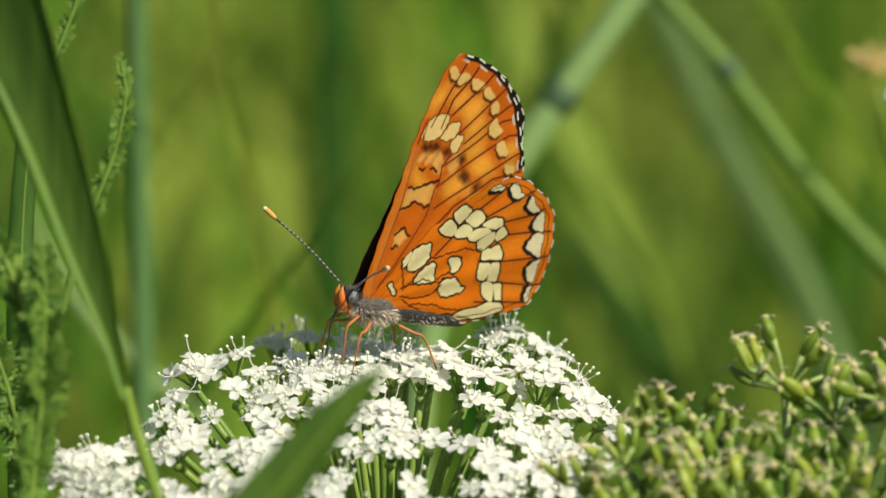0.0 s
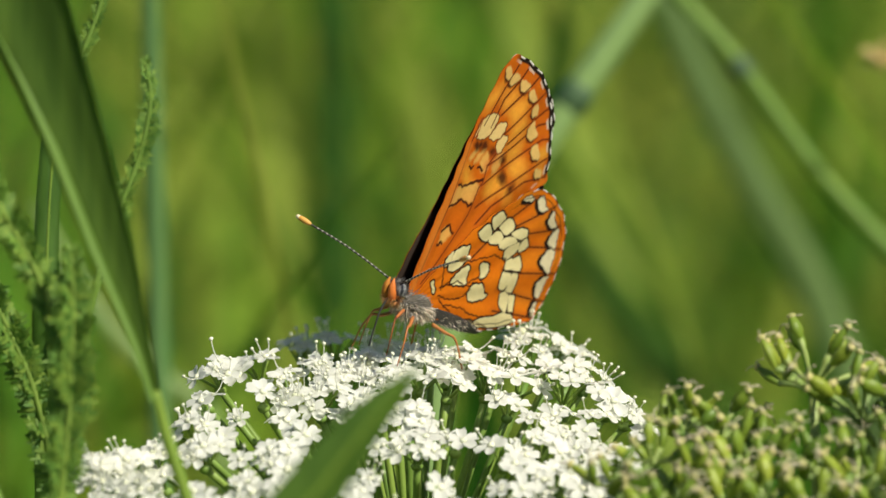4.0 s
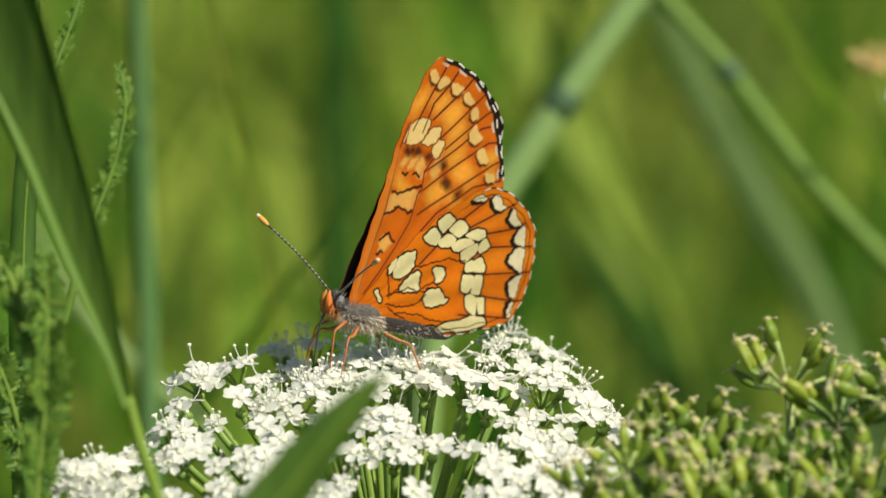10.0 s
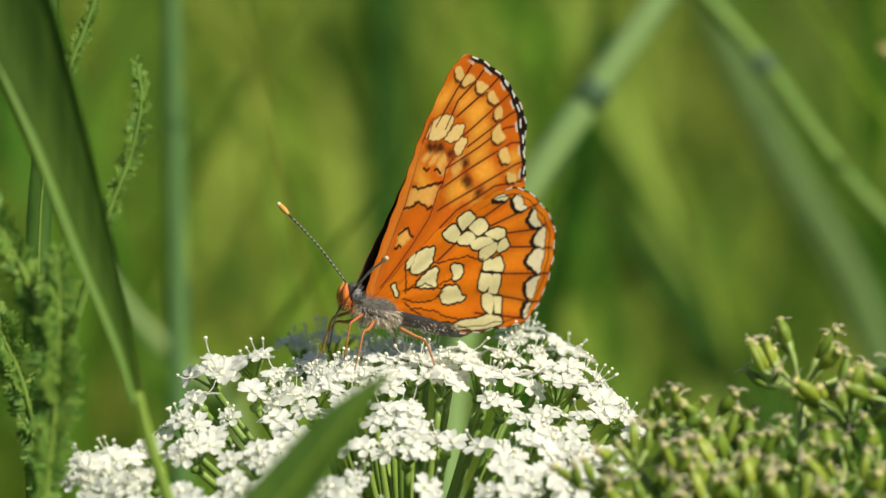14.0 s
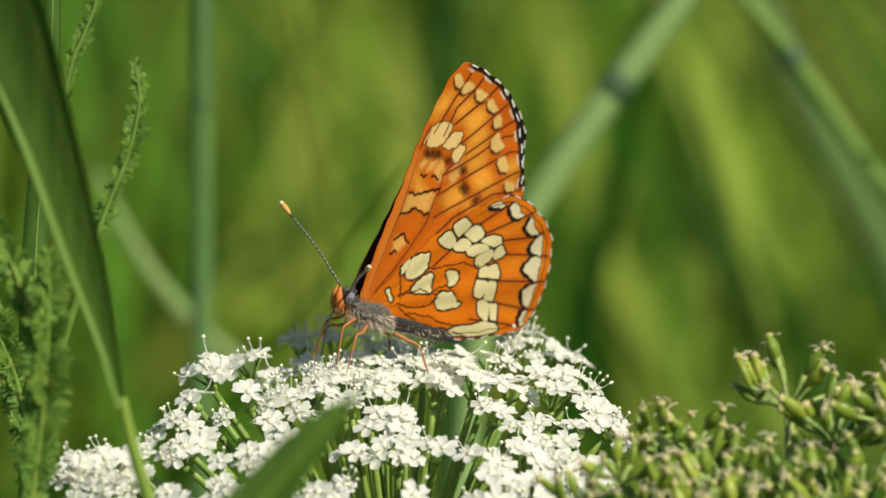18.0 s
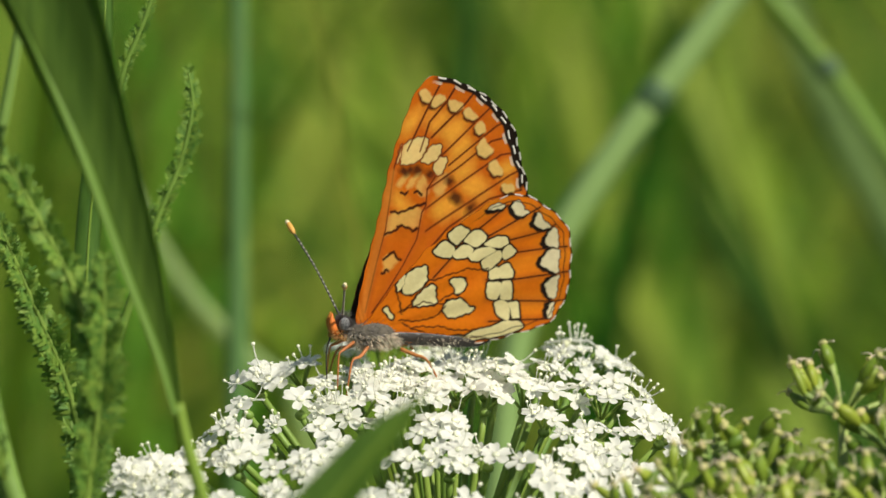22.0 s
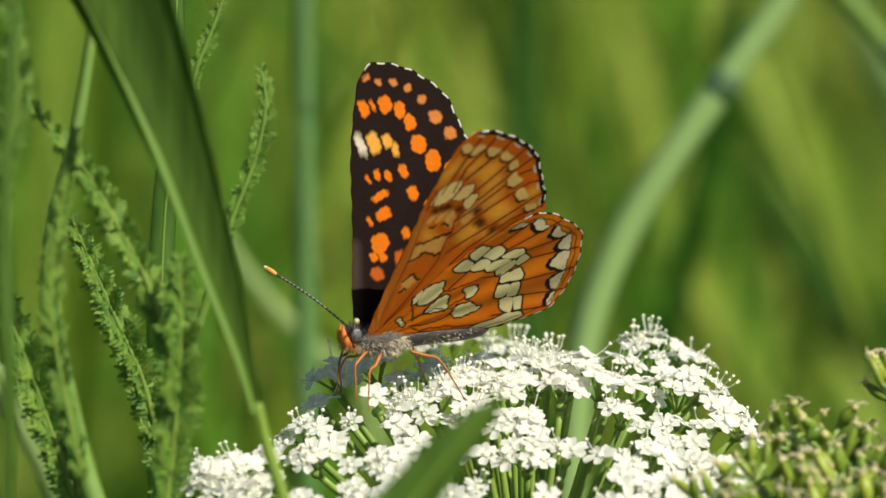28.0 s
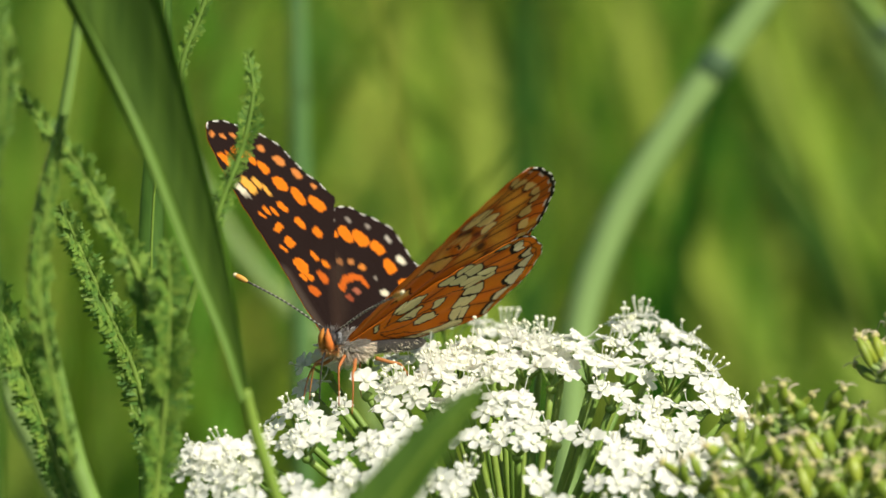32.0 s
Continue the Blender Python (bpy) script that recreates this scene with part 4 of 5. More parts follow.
def fore_under(x, y, d, along):
    wx, wy = wobble(x, y)
    col = np.tile(np.array((0.66, 0.155, 0.009)), (len(x), 1))
    grain = 0.5 + 0.5 * np.sin(1.7 * x + 0.9 * y) * np.sin(0.8 * x - 1.9 * y + 1)
    col = paint(col, 0.45 * grain, (0.53, 0.115, 0.008))
    for c0, rx, ry in FORE_GLOW:
        col = paint(col, soft(spot(wx, wy, c0, rx * 1.25, ry * 1.25, -40), 0.9) * 0.9, (0.86, 0.4, 0.045))
    col = inlay(col, wx, wy, FORE_BUFF, (0.76, 0.42, 0.10), 0, wide=0.3, share=0.95)
    col = veined(col, x, y, FORE_VEINS, UMBER, 0.085)
    for c0, rx, ry in FORE_DARK:
        col = paint(col, soft(spot(wx, wy, c0, rx * 1.15, ry * 1.1, 50), 0.4) * 0.9, (0.05, 0.014, 0.008))
    for f in FORE_MOONS:
        col = paint(col, soft(patch(wx + 0.1, wy + 0.24, f) + 0.06, 0.2) * 0.92, (0.04, 0.012, 0.008))
    col = inlay(col, wx, wy, FORE_MOONS, (0.8, 0.53, 0.17), 0, wide=0.16, grow=0.04)
    col = inlay(col, wx, wy, FORE_CREAM, (0.8, 0.6, 0.24), 0.12, ink=(0.16, 0.04, 0.01), wide=0.1, grow=-0.03)
    col = veined(col, x, y, FORE_CELL, UMBER, 0.06)
    for line in FORE_VEINS[:3]:
        col = paint(col, soft(0.07 - near_path(x, y, line), 0.08) * 0.9, UMBER)
    for line in FORE_LINES:
        col = paint(col, soft(0.12 - near_path(wx, wy, line), 0.1) * 0.95, (0.04, 0.012, 0.008))
    col = paint(col, soft(0.3 - near_line(x, y, (-0.5, 1.0), (0.75, 13.31)), 0.3) * 0.6, (0.7, 0.24, 0.035))
    rim = soft(x * 0.5 + y - 10.5, 3) * soft(x - 3.6, 0.8) * soft(y - x - 0.2, 0.6)
    pale = (np.abs(d - 0.5) < 0.12) * soft(np.sin(along * 0.62 + 1.0) - 0.2, 0.5) * rim
    col = col * (1 - rim[:, None]) + fringe(col, x, y, d, along, 0.42) * rim[:, None]
    return paint(col, pale * 0.7, (0.7, 0.62, 0.5))


HIND_OUTER = [
    [(5.92, 8.32), (6.85, 9.15), (7.75, 8.73), (7.37, 8.11), (6.83, 7.50), (6.42, 7.75)],
    [(7.46, 7.87), (8.08, 8.64), (8.71, 8.77), (9.30, 8.28), (9.15, 7.89), (8.45, 7.36), (7.87, 7.62)],
    [(9.16, 7.65), (10.26, 8.33), (10.99, 8.30), (11.25, 7.82), (10.62, 7.45), (9.81, 7.47)],
    [(10.87, 7.20), (11.33, 7.66), (12.00, 7.16), (11.77, 6.77), (11.22, 6.39), (10.94, 6.64)],
    [(10.69, 5.62), (11.48, 6.07), (11.99, 5.34), (11.93, 4.94), (11.04, 4.82), (10.94, 5.29)],
    [(11.14, 4.49), (11.86, 4.63), (12.06, 3.75), (12.17, 3.03), (11.28, 2.98), (11.09, 3.78)],
    [(11.94, 2.72), (12.74, 2.85), (12.95, 1.80), (13.04, 1.56), (12.47, 1.50), (12.28, 2.15)],
    [(8.99, -0.51), (11.40, -0.13), (12.84, 0.44), (13.41, 0.75), (13.05, 1.20), (11.84, 1.19), (10.65, 0.62), (9.21, 0.20), (8.60, -0.26)]]
HIND_INNER = [
    [(4.85, 6.85), (5.70, 7.85), (6.69, 7.18), (6.47, 6.40), (5.99, 6.42), (5.26, 6.60)],
    [(6.62, 6.79), (7.40, 7.48), (7.96, 7.38), (8.29, 7.13), (7.84, 6.51), (7.04, 6.38), (6.71, 6.47)],
    [(7.91, 6.59), (8.77, 7.27), (9.65, 7.40), (10.23, 7.14), (9.36, 6.62), (8.73, 6.24), (8.25, 6.26)],
    [(9.13, 6.23), (10.55, 7.21), (10.84, 6.73), (10.74, 6.33), (9.89, 5.49), (9.40, 5.51)],
    [(9.98, 5.33), (10.53, 5.71), (10.85, 5.54), (10.96, 4.90), (10.08, 4.69)],
    [(9.93, 4.38), (10.98, 4.50), (11.09, 3.78), (10.88, 3.00), (10.14, 3.10), (9.88, 3.67)],
    [(10.73, 2.68), (11.20, 2.90), (11.86, 2.72), (12.13, 1.99), (12.08, 1.28), (11.50, 1.46), (11.08, 1.79)],
    [(6.58, -0.56), (8.01, -0.24), (9.48, -0.53), (8.04, -0.76)]]
HIND_BASAL = [
    [(2.62, 3.54), (2.87, 4.62), (3.47, 5.35), (4.28, 5.61), (4.53, 5.13), (4.66, 4.41), (4.10, 3.72), (3.31, 3.13), (2.87, 3.24)],
    [(2.08, 4.03), (2.62, 4.82), (2.77, 4.72), (2.56, 3.78), (2.24, 3.45)],
    [(3.65, 2.63), (4.80, 3.85), (5.28, 4.07), (5.55, 3.27), (5.66, 2.55), (4.38, 2.20), (3.74, 2.31)],
    [(6.63, 4.34), (7.10, 4.72), (7.83, 4.61), (8.00, 4.29), (7.94, 3.82), (7.56, 3.36), (7.31, 3.52), (7.13, 3.93)],
    [(6.32, 2.05), (6.62, 2.68), (7.73, 2.95), (8.40, 2.29), (9.05, 2.19), (8.66, 1.81), (7.79, 1.44), (6.82, 1.40)],
    [(1.27, 1.85), (1.51, 1.92), (2.01, 1.42), (2.10, 1.10), (1.78, 1.19)]]
HIND_MOONS = [
    [(9.20, 10.65), (9.83, 10.95), (10.15, 11.06), (10.64, 10.92), (10.17, 10.70), (9.53, 10.56)],
    [(11.28, 10.90), (11.51, 11.29), (11.83, 11.28), (12.25, 10.87), (12.26, 10.63), (12.67, 10.54), (11.88, 10.17), (11.55, 10.34)],
    [(13.27, 9.57), (13.48, 10.51), (13.82, 10.03), (14.24, 9.62), (14.82, 9.28), (13.94, 9.23)],
    [(14.61, 8.58), (15.07, 9.12), (15.32, 9.11), (15.42, 8.55), (15.70, 7.67), (14.81, 7.70), (14.55, 8.02)],
    [(14.45, 6.60), (14.99, 7.30), (15.71, 7.43), (15.75, 6.48), (15.79, 5.52), (14.89, 5.79), (14.39, 6.13)],
    [(14.95, 4.28), (15.57, 5.05), (15.97, 5.28), (15.93, 4.24), (15.97, 3.29), (15.47, 3.46), (15.13, 3.87)],
    [(15.45, 2.19), (15.59, 2.66), (15.90, 2.89), (15.76, 2.34), (15.79, 1.70), (15.54, 1.79)]]


HIND_LINES = [
    [(2.67, 0.92), (4.59, 0.94), (6.02, 1.51), (6.47, 2.21)],
    [(2.98, 1.62), (4.03, 3.25)],
    [(2.89, 1.39), (2.52, 2.35), (2.08, 3.79)],
    [(3.89, 0.40), (6.05, 0.55), (8.00, 0.24), (9.44, 0.42)],
    [(2.92, 0.67), (5.11, -0.12), (7.53, -0.31), (10.44, -0.33)],
    [(5.97, 2.70), (7.06, 3.37), (7.54, 3.36)],
    [(4.71, 4.31), (5.90, 4.70), (7.80, 5.49), (9.73, 5.51)],
    [(2.64, 1.64), (4.53, 2.52), (6.22, 2.45)]]


def hind_under(x, y, d, along):
    wx, wy = wobble(x, y)
    col = np.tile(np.array((0.82, 0.215, 0.009)), (len(x), 1))
    grain = 0.5 + 0.5 * np.sin(1.3 * x + 0.7 * y) * np.sin(0.9 * x - 1.6 * y + 2)
    col = paint(col, 0.5 * grain, (0.68, 0.145, 0.008))
    radial = np.sin(np.arctan2(y - 2.0, x) * 26)
    col = paint(col, soft(np.hypot(x - 3, y - 3) - 8.6, 1.5) * (0.35 + 0.3 * radial), (0.76, 0.25, 0.016))
    col = veined(col, x, y, HIND_VEINS, (0.05, 0.016, 0.008), 0.075)
    col = inlay(col, x + 0.4 * (wx - x), y + 0.4 * (wy - y), HIND_OUTER + HIND_INNER, (0.86, 0.77, 0.40), 0.17, wide=0.07, grow=0.06)
    col = inlay(col, wx, wy, HIND_BASAL, (0.86, 0.77, 0.40), 0.17, wide=0.07, grow=0.05)
    for f in HIND_MOONS:
        c = np.mean(f, axis=0)
        inward = np.array((2.0, 2.2)) - c
        col = paint(col, soft(patch(wx - 0.3 * inward[0] / math.hypot(*inward), wy - 0.3 * inward[1] / math.hypot(*inward), f) + 0.22, 0.14), BLACK)
    col = inlay(col, wx, wy, HIND_MOONS, (0.80, 0.72, 0.46), 0.09)
    for line in HIND_LINES:
        col = paint(col, soft(0.07 - near_path(wx, wy, line), 0.08) * 0.9, (0.05, 0.016, 0.008))
    outer = soft(x * 0.9 + 0.35 * y - 7.5, 2) * soft(1.4 - (y - x), 0.5)
    col = paint(col, soft(0.045 - np.abs(d - 0.6), 0.1) * outer * 0.9, BLACK)
    return col * (1 - outer[:, None]) + fringe(col, x, y, d, along, 0.12, 0.09) * outer[:, None]


EMBER, HONEY, BONE, ASH = (0.6, 0.13, 0.015), (0.85, 0.42, 0.07), (0.78, 0.72, 0.55), (0.3, 0.26, 0.22)
FORE_ROW = [((2.16, 17.86), 0.5, 0.75), ((2.96, 17.92), 0.2, 0.5), ((4.11, 17.94), 0.72, 0.78), ((5.47, 17.35), 0.62, 0.75), ((6.30, 16.19), 0.6, 0.72), ((6.84, 14.36), 0.78, 0.8),
            ((8.02, 12.84), 0.88, 0.95), ((9.81, 11.77), 0.82, 0.9)]
FORE_DOTS = [((2.71, 20.27), 0.3, 0.26), ((3.73, 19.83), 0.26, 0.26), ((5.09, 19.60), 0.34, 0.28), ((6.46, 18.95), 0.34, 0.3), ((7.62, 17.91), 0.36, 0.34), ((8.64, 16.36), 0.55, 0.5), ((9.90, 14.85), 0.55, 0.48),
             ((10.99, 13.39), 0.26, 0.26)]
FORE_MID = [((1.82, 12.15), 0.2, 0.35), ((2.67, 12.37), 0.32, 0.5), ((3.73, 12.21), 0.42, 0.5), ((5.20, 12.41), 0.45, 0.6), ((5.78, 10.51), 0.56, 0.65), ((7.39, 9.39), 0.6, 0.55), ((4.76, 7.36), 0.5, 0.5),
            ((5.49, 6.48), 0.36, 0.45), ((2.79, 10.68), 1.0, 0.36), ((2.90, 9.18), 0.9, 0.55), ((1.49, 8.71), 0.24, 0.4), ((2.23, 6.92), 0.98, 0.85), ((1.52, 5.85), 0.45, 0.4), ((2.36, 5.80), 0.4, 0.45)]
HIND_ROW = [((8.60, 9.52), 0.4, 0.38), ((10.04, 9.25), 0.8, 0.75), ((11.81, 8.73), 0.85, 0.78), ((13.00, 7.51), 0.72, 0.65), ((13.19, 5.66), 0.8, 0.62), ((13.69, 3.57), 0.88, 0.7), ((15.03, 1.56), 0.8, 0.62)]


def fore_upper(x, y, d, along):
    wx, wy = wobble(x, y)
    col = np.tile(np.array((0.022, 0.013, 0.011)), (len(x), 1))
    col = paint(col, soft(0.7 - near_line(x, y, (-1.1, -0.2), (-0.3, 6.8)), 0.8) * 0.5, (0.12, 0.09, 0.07))
    col = paint(col, soft(0.6 - near_line(x, y, (1.12, 0.54), (6.10, 5.63)), 0.8) * 0.25, (0.1, 0.06, 0.04))
    for c0, rx, ry in FORE_DOTS:
        col = paint(col, soft(spot(wx, wy, c0, rx, ry), 0.2), (0.7, 0.25, 0.06))
    for c0, rx, ry in FORE_ROW + FORE_MID:
        col = paint(col, soft(spot(wx, wy, c0, rx * 0.8, ry * 0.88, 15), 0.15), FIRE)
    for c0, rx, ry, ink in (((1.40, 15.00), 0.24, 0.8, BONE), ((1.75, 14.95), 0.14, 0.7, BONE), ((2.69, 14.96), 0.5, 0.85, HONEY), ((3.95, 15.01), 0.44, 0.55, HONEY), ((4.70, 14.15), 0.3, 0.55, HONEY),
                            ((3.96, 5.46), 0.5, 0.6, EMBER), ((1.67, 4.49), 0.55, 0.5, EMBER)):
        col = paint(col, soft(spot(wx, wy, c0, rx, ry, 12), 0.2), ink)
    rim = soft(x * 0.5 + y - 10.5, 3) * soft(x - 2.6, 0.8) * soft(y - x - 0.6, 0.6)
    return col * (1 - rim[:, None]) + fringe(col, x, y, d, along, 0.4) * rim[:, None]


def hind_upper(x, y, d, along):
    wx, wy = wobble(x, y)
    col = np.tile(np.array((0.022, 0.013, 0.011)), (len(x), 1))
    col = paint(col, soft(1.3 - near_line(x, y, (2.47, 2.80), (6.04, 6.72)), 1.4) * 0.2, (0.12, 0.08, 0.05))
    for c0, rx, ry in HIND_ROW:
        col = paint(col, soft(spot(wx, wy, c0, rx, ry, 20), 0.15), FIRE)
    arc = near_path(wx, wy, [(5.19, 4.43), (6.39, 5.13), (7.57, 5.32), (8.39, 4.94), (8.47, 4.37)])
    col = paint(col, soft(0.34 - arc, 0.3), EMBER)
    for c0, rx, ry, ink in (((9.54, 10.86), 0.26, 0.22, ASH), ((11.55, 10.52), 0.3, 0.26, ASH), ((13.75, 9.77), 0.26, 0.24, ASH), ((15.07, 8.12), 0.3, 0.34, (0.45, 0.42, 0.36)), ((15.29, 6.12), 0.5, 0.4, BONE),
                            ((15.68, 3.91), 0.38, 0.5, BONE), ((10.39, 3.32), 0.46, 0.32, BONE), ((10.38, 4.82), 0.2, 0.16, ASH), ((5.43, 3.42), 0.35, 0.35, (0.3, 0.07, 0.03)),
                            ((6.77, 3.87), 0.4, 0.3, (0.4, 0.13, 0.07)), ((6.95, 6.81), 0.4, 0.3, (0.3, 0.13, 0.05)), ((8.61, 6.72), 0.4, 0.26, (0.5, 0.2, 0.06)), ((9.51, 5.97), 0.4, 0.28, (0.7, 0.24, 0.04))):
        col = paint(col, soft(spot(wx, wy, c0, rx, ry, 15), 0.25), ink)
    outer = soft(x * 0.9 + 0.35 * y - 7.5, 2) * soft(1.4 - (y - x), 0.5)
    return col * (1 - outer[:, None]) + fringe(col, x, y, d, along, 0.16) * outer[:, None]


def wing_mesh(name, edge, under, upper, side, rings, sectors):
    """A thin wing in the plane of its length and breadth; side is -1 or 1, its scales are coloured on both faces."""
    ring = outline(edge, sectors)
    step = np.linalg.norm(np.diff(np.concatenate([ring, ring[:1]]), axis=0), axis=1)
    scallop = 0.06 * np.sin(np.cumsum(step) * 2 * math.pi / 2.1)
    c = ring.mean(axis=0)
    ways = (ring - c) / np.linalg.norm(ring - c, axis=1)[:, None]
    ring = ring + ways * scallop[:, None]
    grid = np.concatenate([c + (ring - c) * (1 - (1 - k / rings) ** 1.15) for k in range(rings + 1)])
    x, y = grid[:, 0], grid[:, 1]
    closed = np.concatenate([ring, ring[:1]])
    d = np.full(len(x), 9.0)
    for a, b in zip(closed[:-1:1], closed[1::1]):
        near = (np.abs(x - a[0]) < 1.0) & (np.abs(y - a[1]) < 1.0)
        d[near] = np.minimum(d[near], near_line(x[near], y[near], a, b))
    run = np.cumsum(np.linalg.norm(np.diff(closed, axis=0), axis=1))
    along = np.tile(run, rings + 1) * 4.6
    camber = -0.05 * (np.hypot(x, y) / 20) ** 2 + 0.1 * np.sin(np.arctan2(y, x + 0.01) * 22) * np.clip(np.hypot(x, y) / 12, 0, 1)
    n = len(x)
    verts = np.zeros((2 * n, 3))
    verts[:n, 0], verts[:n, 2], verts[:n, 1] = x, y, side * (0.05 + camber)
    verts[n:, 0], verts[n:, 2], verts[n:, 1] = x, y, side * (-0.03 + camber)
    k, j = np.meshgrid(np.arange(rings), np.arange(sectors), indexing="ij")
    k, j = k.ravel(), j.ravel()
    j2 = (j + 1) % sectors
    q = np.stack([k * sectors + j, k * sectors + j2, (k + 1) * sectors + j2, (k + 1) * sectors + j], 1)
    q = q if side > 0 else q[:, ::-1]
    e = np.stack([rings * sectors + np.arange(sectors), rings * sectors + (np.arange(sectors) + 1) % sectors], 1)
    rim = np.stack([e[:, 0], e[:, 1], e[:, 1] + n, e[:, 0] + n], 1)
    faces = np.concatenate([q[:, ::-1], q + n, rim])
    me = bpy.data.meshes.new(name)
    me.from_pydata((verts * MM).tolist(), [], faces.tolist())
    me.materials.append(M_WING)
    me.polygons.foreach_set("use_smooth", [True] * len(me.polygons))
    col = np.ones((2 * n, 4))
    col[:n, :3] = under(x, y, d, along)
    col[n:, :3] = upper(x, y, d, along)
    at = me.color_attributes.new("tint", "FLOAT_COLOR", "POINT")
    at.data.foreach_set("color", col.ravel())
    return me


def hairs(centre, radii, count, length, seed, back, top=2.0):
    """A coat of fine hair over a rounded body."""
    rng = random.Random(seed)
    verts, faces = [], []
    for _ in range(count):
        v = Vector((rng.gauss(0, 1), rng.gauss(0, 1), rng.gauss(0, 1))).normalized()
        if v.z > top:
            continue
        p = Vector(centre) + Vector((v.x * radii[0], v.y * radii[1], v.z * radii[2])) * 0.95
        d = (v + Vector(back) + 1.3 * noise.noise_vector(p * 1.6) + Vector((rng.uniform(-.35, .35), rng.uniform(-.35, .35), rng.uniform(-.35, .35)))).normalized() * length * rng.uniform(0.6, 1.2)
        a = d.cross(Vector((rng.uniform(-1, 1), rng.uniform(-1, 1), rng.uniform(-1, 1)))).normalized() * 0.026
        b = len(verts)
        verts += [p - a, p + a, p + d * 0.6 + a * 0.8, p + d, p + d * 0.6 - a * 0.8]
        faces.append((b, b + 1, b + 2, b + 3, b + 4))
    return verts, faces


FEELER_WAY = {1: Vector((-0.41, 0.8, 0.44)).normalized(), -1: Vector((-0.35, -0.84, 0.42)).normalized()}


def butterfly():
    b = thing("butterfly", "orange butterfly with cream checkered wings feeding on white flowers", "butterfly", (0, 0, 0))
    part("thorax", *egg((0.7, 0, -0.3), (2.2, 1.1, 1.2), 14, 14, 0.05, rough=0.03), M_COAT, b)
    part("thorax_hair", *hairs((0.9, 0, -0.45), (2.3, 1.05, 1.05), 3400, 0.7, 1, (0.7, 0, -0.7), 0.3), M_HAIR, b, "pale grey hair on the thorax", False)
    part("back_hair", *hairs((0.5, 0, -0.35), (2.1, 1.2, 1.35), 700, 0.45, 4, (0.9, 0, 0.3)), M_FUR, b, "dark hair on the back", False)
    part("abdomen", *tube([(2.0, 0, -0.5), (5.0, 0, -0.5), (8.0, 0, -0.65), (10.0, 0, -0.7), (10.8, 0, -0.65)], (0.78, 0.78, 0.7, 0.5, 0.18), 20, 14), M_BLACK, b, "dark tapering abdomen")
    part("abdomen_hair", *hairs((6.2, 0, -0.58), (4.4, 0.75, 0.75), 900, 0.28, 2, (1, 0, -0.3), 0.3), M_HAIR, b, "", False)
    head = part("head", *egg((-1.85, 0, 0.25), (0.8, 0.9, 0.85), 10, 12), M_BLACK, b)
    part("head_hair", *hairs((-1.75, 0, 0.3), (0.8, 0.9, 0.9), 380, 0.5, 3, (0.5, 0, 0.4)), M_FUR, head, "", False)
    part("face_hair", *hairs((-2.1, 0, -0.35), (0.6, 0.75, 0.5), 600, 0.5, 6, (-0.6, 0, -0.2)), M_TAN, head, "tan hair of the face", False)
    for s in (-1, 1):
        part("eye", *egg((-1.95, 0.62 * s, 0.42), (0.46, 0.36, 0.6), 10, 12), M_EYE, head)
        part("palp", *tube([(-2.35, 0.32 * s, -0.45), (-2.75, 0.34 * s, 0.0), (-2.95, 0.3 * s, 0.6), (-2.95, 0.22 * s, 1.25)], (0.3, 0.36, 0.28, 0.04), 14, 9), M_ORANGE, head, "orange palp in front of the face")
    for side in (1, -1):
        root = Vector((-2.1, 0.35 * side, 0.9))
        tip = root + FEELER_WAY[side] * 9.0
        knee = root.lerp(tip, 0.5) + Vector((0, 0, 0.25))
        a = part("antenna", *tube([root, knee, tip], (0.085, 0.075, 0.09), 20, 6), M_STALKY, b, "thin black and white banded antenna")
        line = curve([root, knee, tip], 60)
        bands = [tube([line[k], line[k + 1]], (0.1, 0.1), 1, 6) for k in range(6, 54, 3)]
        part("antenna_band", *join(*bands), M_PALE, a)
        way = (tip - knee).normalized()
        part("antenna_club", *egg(Vector(tip) + way * 0.1, (0.75, 0.24, 0.24), 8, 8, 0, way.to_track_quat("X", "Z").to_matrix()), M_CLUB, a, "orange antenna club")
        part("antenna_tip", *egg(tip + way * 0.62, (0.28, 0.2, 0.2), 6, 8, 0, way.to_track_quat("X", "Z").to_matrix()), M_TIP, a, "cream tip of the antenna")
    part("proboscis", *tube([(-2.7, 0, -0.5), (-3.0, 0, -1.8), (-2.8, 0.1, -3.6), (-2.6, 0.2, -4.6)], (0.1, 0.08, 0.07, 0.06), 10, 6), M_STALKY, b)
    legs = [((0.2, 0.9, -1.3), (-0.6, 1.5, -2.0), (-1.3, 1.9, -2.2), (-1.6, 2.3, -3.4), (-1.7, 2.5, -5.4)),
            ((3.0, 0.9, -1.4), (4.1, 1.6, -1.7), (4.9, 2.1, -1.9), (6.0, 2.7, -3.6), (7.2, 3.2, -5.7))]
    for s in (-1, 1):
        for line in legs:
            part("leg", *tube([(x, s * y, z) for x, y, z in line], (0.17, 0.15, 0.1, 0.075, 0.04), 24, 7), M_LEG, b)
        part("leg", *tube([(-1.0, s * 0.7, -1.0), (-1.9, s * 1.0, -1.6), (-2.3, s * 1.2, -1.9), (-2.3, s * 1.4, -3.4), (-2.2, s * 1.5, -4.9)], (0.15, 0.13, 0.09, 0.065, 0.04), 20, 7), M_LEG, b)
    feelers = [o for o in b.children if o.name.startswith("antenna")]
    wings = []
